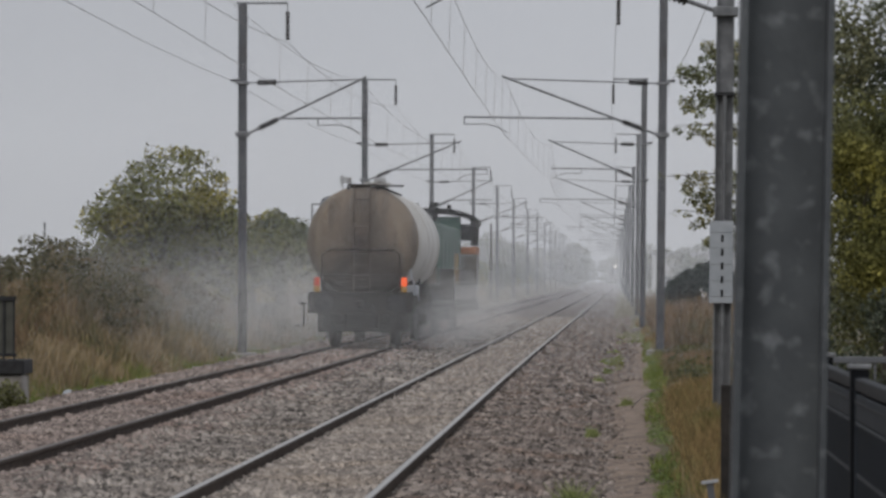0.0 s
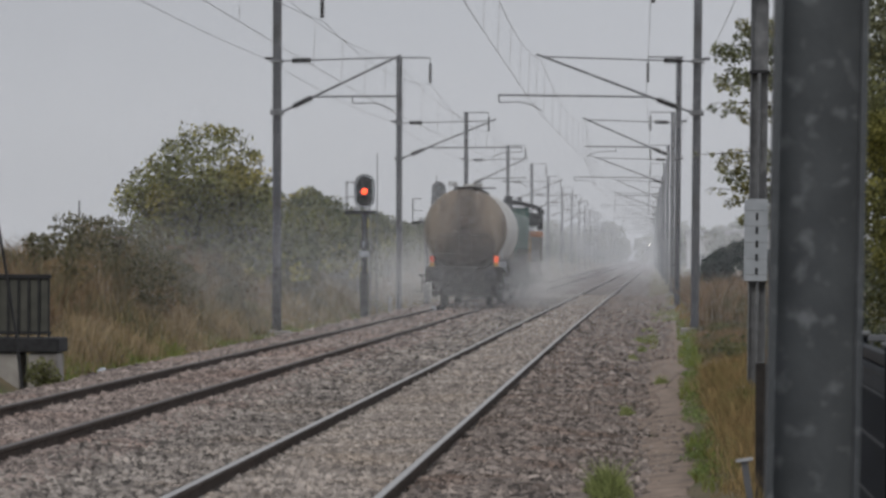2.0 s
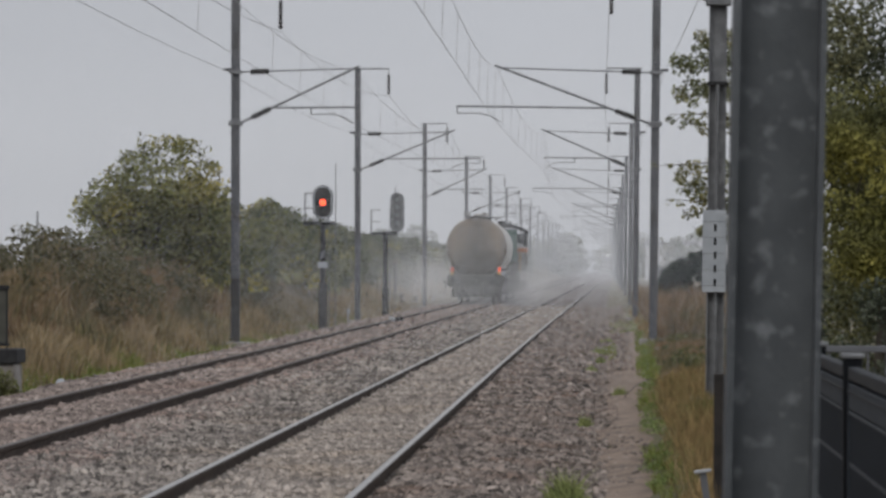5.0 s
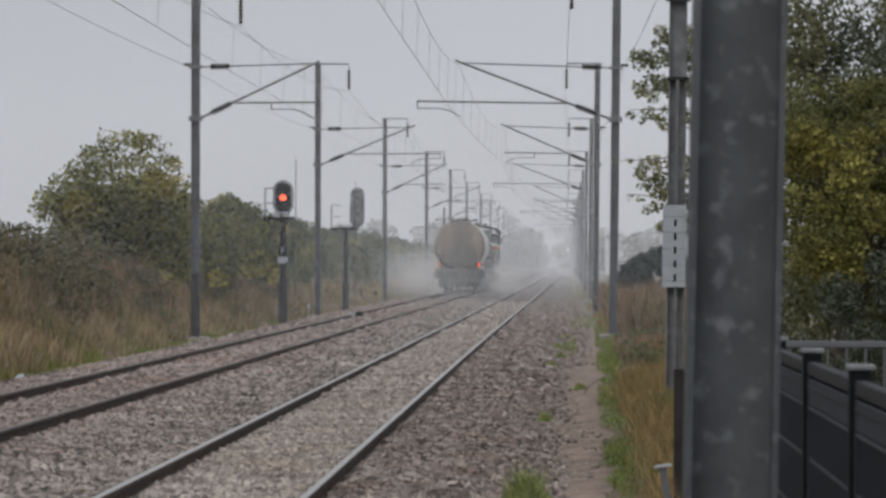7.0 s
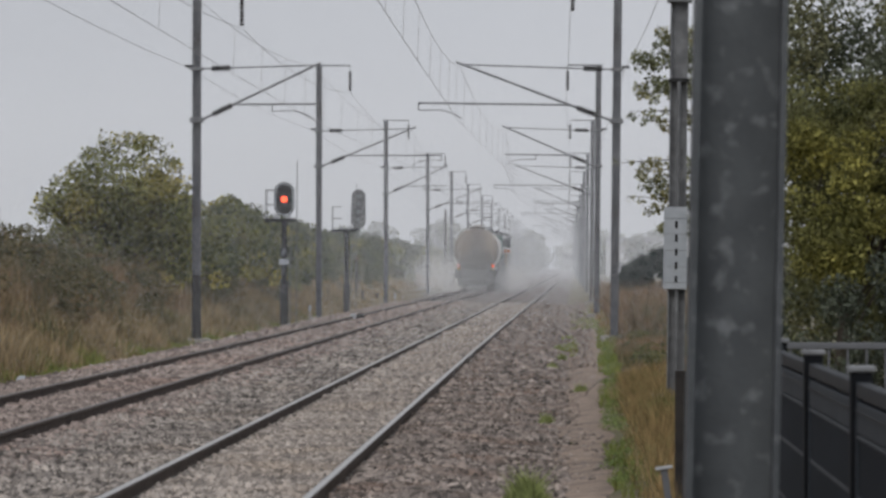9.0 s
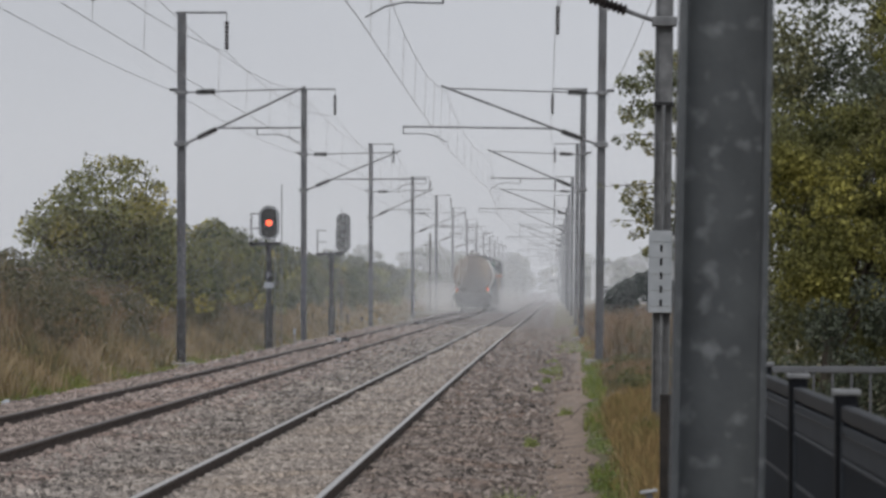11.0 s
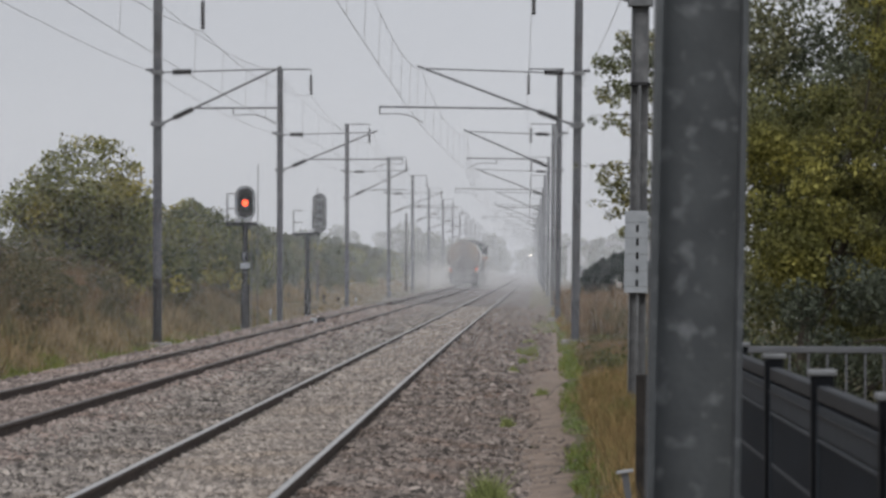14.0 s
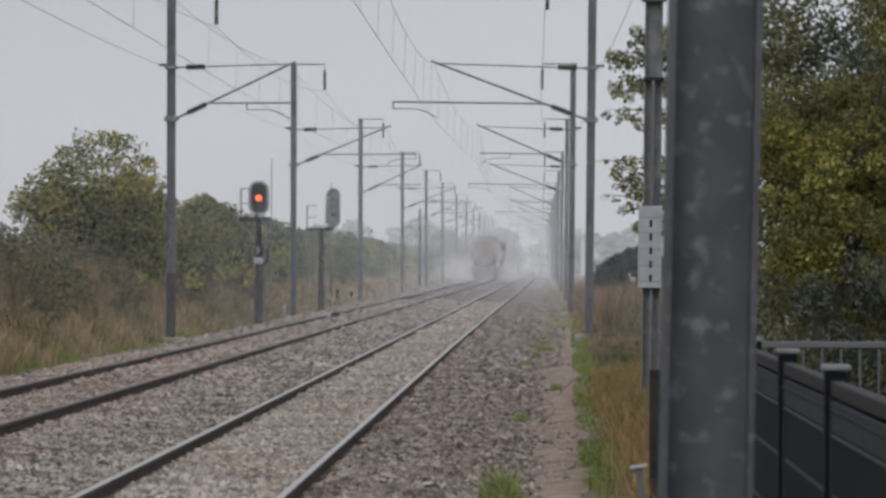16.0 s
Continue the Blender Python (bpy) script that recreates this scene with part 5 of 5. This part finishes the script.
        part("hand_grip", tube([(s * 1.2, 0.06, 1.3), (s * 1.2, 0.0, 1.22), (s * 1.2, 0.0, 0.9), (s * 1.2, 0.06, 0.82)], 0.016, 5), GRIME, e)
    # added dark block that fills the gaps under the wagon's end
    part("bogie_bolster", box(-1.12, 1.12, 1.0, 1.28, 0.4, 0.84, 0.05), GRIME, e)
    part("brake_beam", tube([(-0.85, 0.75, 0.38), (0.85, 0.75, 0.38)], 0.035, 8), GRIME, e)
    buffers(e, 0.1, -0.7)
    buffers(e, L + 0.7, 0.7)
    return tagged(e, "grimy cream tank wagon with orange tail lamps, running on the track", "tank wagon")


def make_loco():
    e = empty("diesel_locomotive", pose(0, 0, 0))
    part("frame", box(-1.4, 1.4, 0.2, 22.5, 1.0, 1.45, 0.03), LOCO_GREY, e)
    part("skirt", box(-1.5, 1.5, 0.4, 22.2, 0.6, 1.0, 0.03), GRIME, e)
    hood = part("hood", box(-1.0, 1.0, 0.9, 18.5, 1.45, 3.35, 0.16), LOCO_GREEN, e, "green engine hood")
    for y in range(6):
        part("hood_door", box(0.995, 1.015, 1.5 + 2.8 * y, 3.8 + 2.8 * y, 1.7, 2.9, 0.006), LOCO_GREEN, hood)
    part("hood_panel", box(-0.5, 0.5, 0.86, 0.9, 2.2, 2.9, 0.01), LOCO_ORANGE, hood, "orange panel")
    part("exhaust", lathe([(0.12, 3.3), (0.12, 4.05), (0.16, 4.05), (0.16, 4.15), (0.05, 4.15)], "z", 12, None, (0.3, 14, 0)), BLACK, hood)
    # the cab, with a bowed roof
    prof = [(-1.5, 1.45), (1.5, 1.45), (1.52, 2.45), (1.5, 2.5), (-1.5, 2.5)]
    cab = part("cab", extrude(prof, 18.5, 21.5), LOCO_GREY, e, "grey lower cab")
    part("cab_band", box(-1.53, 1.53, 18.47, 21.53, 2.5, 2.74, 0.02), LOCO_ORANGE, cab, "orange band round the cab")
    for s in (-1, 1):
        for y in (18.55, 21.45):
            part("pillar", box(s * 1.42 - 0.09, s * 1.42 + 0.09, y - 0.1, y + 0.1, 2.8, 3.7, 0.03), BLACK, cab)
    part("rear_wall", box(-1.0, 1.0, 18.5, 18.56, 2.8, 3.75), LOCO_GREEN, cab, "green rear wall")
    part("window", box(0.95, 1.36, 18.5, 18.53, 2.95, 3.5, 0.01), GLASS, cab, "cab window")
    roof = [(1.6 * math.cos(a), 3.55 + 0.5 * math.sin(a)) for a in [math.pi * i / 14 for i in range(15)]]
    part("roof", extrude(roof + [(x * 0.93, z - 0.16) for x, z in reversed(roof)], 18.2, 21.8), BLACK, cab, "black bowed roof")
    part("roof_horn", box(-0.75, -0.4, 18.3, 18.8, 3.98, 4.2, 0.05), BLACK, cab)
    for s in (-1, 1):
        b = bmesh.new()
        tube([(s * 1.48, 0.5, 1.45), (s * 1.48, 0.5, 2.4), (s * 1.48, 18, 2.4)], 0.02, 5, b)
        part("handrail", b, LOCO_GREY, e)
        for y in range(1, 18, 2):
            part("rail_post", tube([(s * 1.48, y, 1.45), (s * 1.48, y, 2.4)], 0.018, 5), YELLOW if y < 4 else LOCO_GREY, e)
    part("step_board", box(-1.5, 1.5, 0.15, 0.4, 0.45, 1.45, 0.02), GRIME, e)
    part("end_door", box(0.35, 0.95, 0.85, 0.9, 1.5, 2.7, 0.01), SOOT, hood, "sooty end panel")
    part("end_grille", box(-0.9, 0.25, 0.84, 0.9, 2.3, 3.15, 0.01), LOCO_GREEN, hood)
    for k in range(5):
        part("grille_bar", box(-0.86, 0.2, 0.82, 0.84, 2.38 + 0.15 * k, 2.45 + 0.15 * k), GRIME, hood)
    part("side_tank", box(1.0, 1.46, 1.2, 18.3, 1.45, 1.95, 0.04), GRIME, e)
    part("cab_panel", box(1.1, 1.53, 18.44, 18.5, 1.5, 2.45, 0.01), SOOT, cab, "sooty cab panel")
    for x in (-0.55, 0.0, 0.6):
        part("roof_fitting", box(x - 0.07, x + 0.07, 18.6, 18.9, 4.0, 4.16 + 0.05 * (x == 0), 0.02), BLACK, cab)
    for y in (3, 5.2, 16.8, 19):
        wheelset(e, y, 0.5)
    buffers(e, 0.2, -0.65)
    return tagged(e, "green and orange diesel locomotive with a black cab roof", "locomotive")


def make_far_train():
    e = empty("oncoming_train", pose(-2.45 + bend(900)[0], 900, bend(900)[1] - 0.09))
    part("front", box(-1.4, 1.4, 0, 20, 0.9, 4.3, 0.3), LOCO_GREY, e)
    part("windscreen", box(-1.1, 1.1, -0.03, 0.02, 2.5, 3.4, 0.02), GLASS, e)
    part("headlight", lathe([(0.02, -0.08), (0.14, -0.06), (0.14, 0.0)], "y", 14, None, (0, 0, 4.05)), glow("headlight", (1.0, 0.86, 0.68), 10), e, "lit headlight")
    return tagged(e, "distant train front with a lit headlight in the mist", "train")


def make_dust(name, seed, density, width, height, length, n=14, label="pale dust whirled up behind the train"):
    """A trailing cloud: soft wisps of fine strands, as one rigid piece."""
    rng = np.random.default_rng(seed)
    step, cols = 0.018, 13
    xs, ys, zs, ws = [], [], [], []
    for i in range(n):
        y0 = length * (i + rng.uniform(0, 0.8)) / n
        k = rng.uniform(0.7, 1.2)
        w, h, x0 = width * k, height * k, rng.uniform(-0.35, 0.35) * width
        v = np.arange(0.02, 0.98, step / (1.3 * h))
        tilt = rng.uniform(-0.22, 0.22)
        u = np.linspace(0.02, 0.98, cols)
        uu, vv = np.meshgrid(u, v)
        x, z = x0 + w * (uu - 0.5) * 2, h * (1.3 * vv - 0.25) + tilt * w * (uu - 0.5) * 2 + 0.12 * np.sin(2.2 * uu * w + i)
        y = y0 + 0.3 * np.sin(3 * uu + i)
        cloud = (np.sin(1.9 * x + 1.3 * i) + np.sin(2.6 * z + 0.8 * x + 2.1 * i) + np.sin(3.7 * x - 2.2 * z + i) + np.sin(5.3 * z + 4.1 * x - i)) / 4
        a = density * fade(np.hypot(uu - 0.5, vv - 0.5) / 0.48) * np.clip(1 + 1.0 * cloud, 0.15, 1.9)
        xs.append(x), ys.append(y), zs.append(z), ws.append(a * step)
    return strands(name, np.concatenate(xs), np.concatenate(ys), np.concatenate(zs), np.concatenate(ws), DUST, label, "dust")


make_ground()
make_rails()
make_poles()
make_wires()
make_left_plants()
make_grass()
make_right_plants()
blind = make_signals()
make_parapet()
make_fence()
make_small()
make_haze()
make_far_train()
make_stones()
wagon, loco = make_wagon(), make_loco()
trail = make_dust("dust_trail", 1, 0.036, 2.4, 2.0, 24, 14)
verge = make_dust("dust_trail", 2, 0.085, 3.1, 3.0, 54, 24)
far_side = make_dust("dust_trail", 3, 0.115, 2.1, 2.3, 32, 13)
hanging = make_dust("hanging_dust", 5, 0.012, 3.4, 4.4, 44, 13, "thin dust left hanging over the track")
drift = make_dust("drifting_dust", 4, 0.018, 6.0, 3.6, 24, 16, "thin dust drifting over the bank")
TRAIN = [(0, 100.7), (1.5, 127.3), (3, 154), (5, 186.5), (7, 222), (9, 255), (11, 286), (12.5, 312), (14.5, 350), (16, 378)]


def on_track(y, x=-6.207, z=0.0):
    dx, dz = bend(y)
    return pose(x + dx, y, z + dz)


def motions():
    walk(wagon, [(t, on_track(y, -6.207, -0.0005 * (y - 102))) for t, y in TRAIN])
    walk(loco, [(t, on_track(y + 19.5, -6.207, -0.0005 * (y - 102))) for t, y in TRAIN])
    walk(trail, [(t, on_track(y - 4 - 0.04 * (y - 102), -6.0, -0.2)) for t, y in TRAIN])
    walk(verge, [(t, on_track(y - 10, -8.8, -0.2)) for t, y in TRAIN])
    walk(far_side, [(t, on_track(y - 1, -4.3, -0.2)) for t, y in TRAIN])
    walk(hanging, [(t, on_track(y, -5.9, -0.2)) for t, y in ((0, 108), (3, 120), (5, 138), (7, 168), (9, 203), (12.5, 266), (16, 328))])
    walk(drift, [(t, pose(x, y, -0.3)) for t, x, y in ((0, -9.4, 78), (3.5, -9.8, 92), (5, -12, 112), (7, -15, 150), (9, -17, 200), (16, -26, 380))])
    # the added cover slides from the red lens to the green one
    walk(blind, [(t, pose(0, 0, z)) for t, z in ((0, 0), (0.45, 0), (0.5, 0), (0.6, 0.19), (0.65, 0.19), (16, 0.19))])


motions()
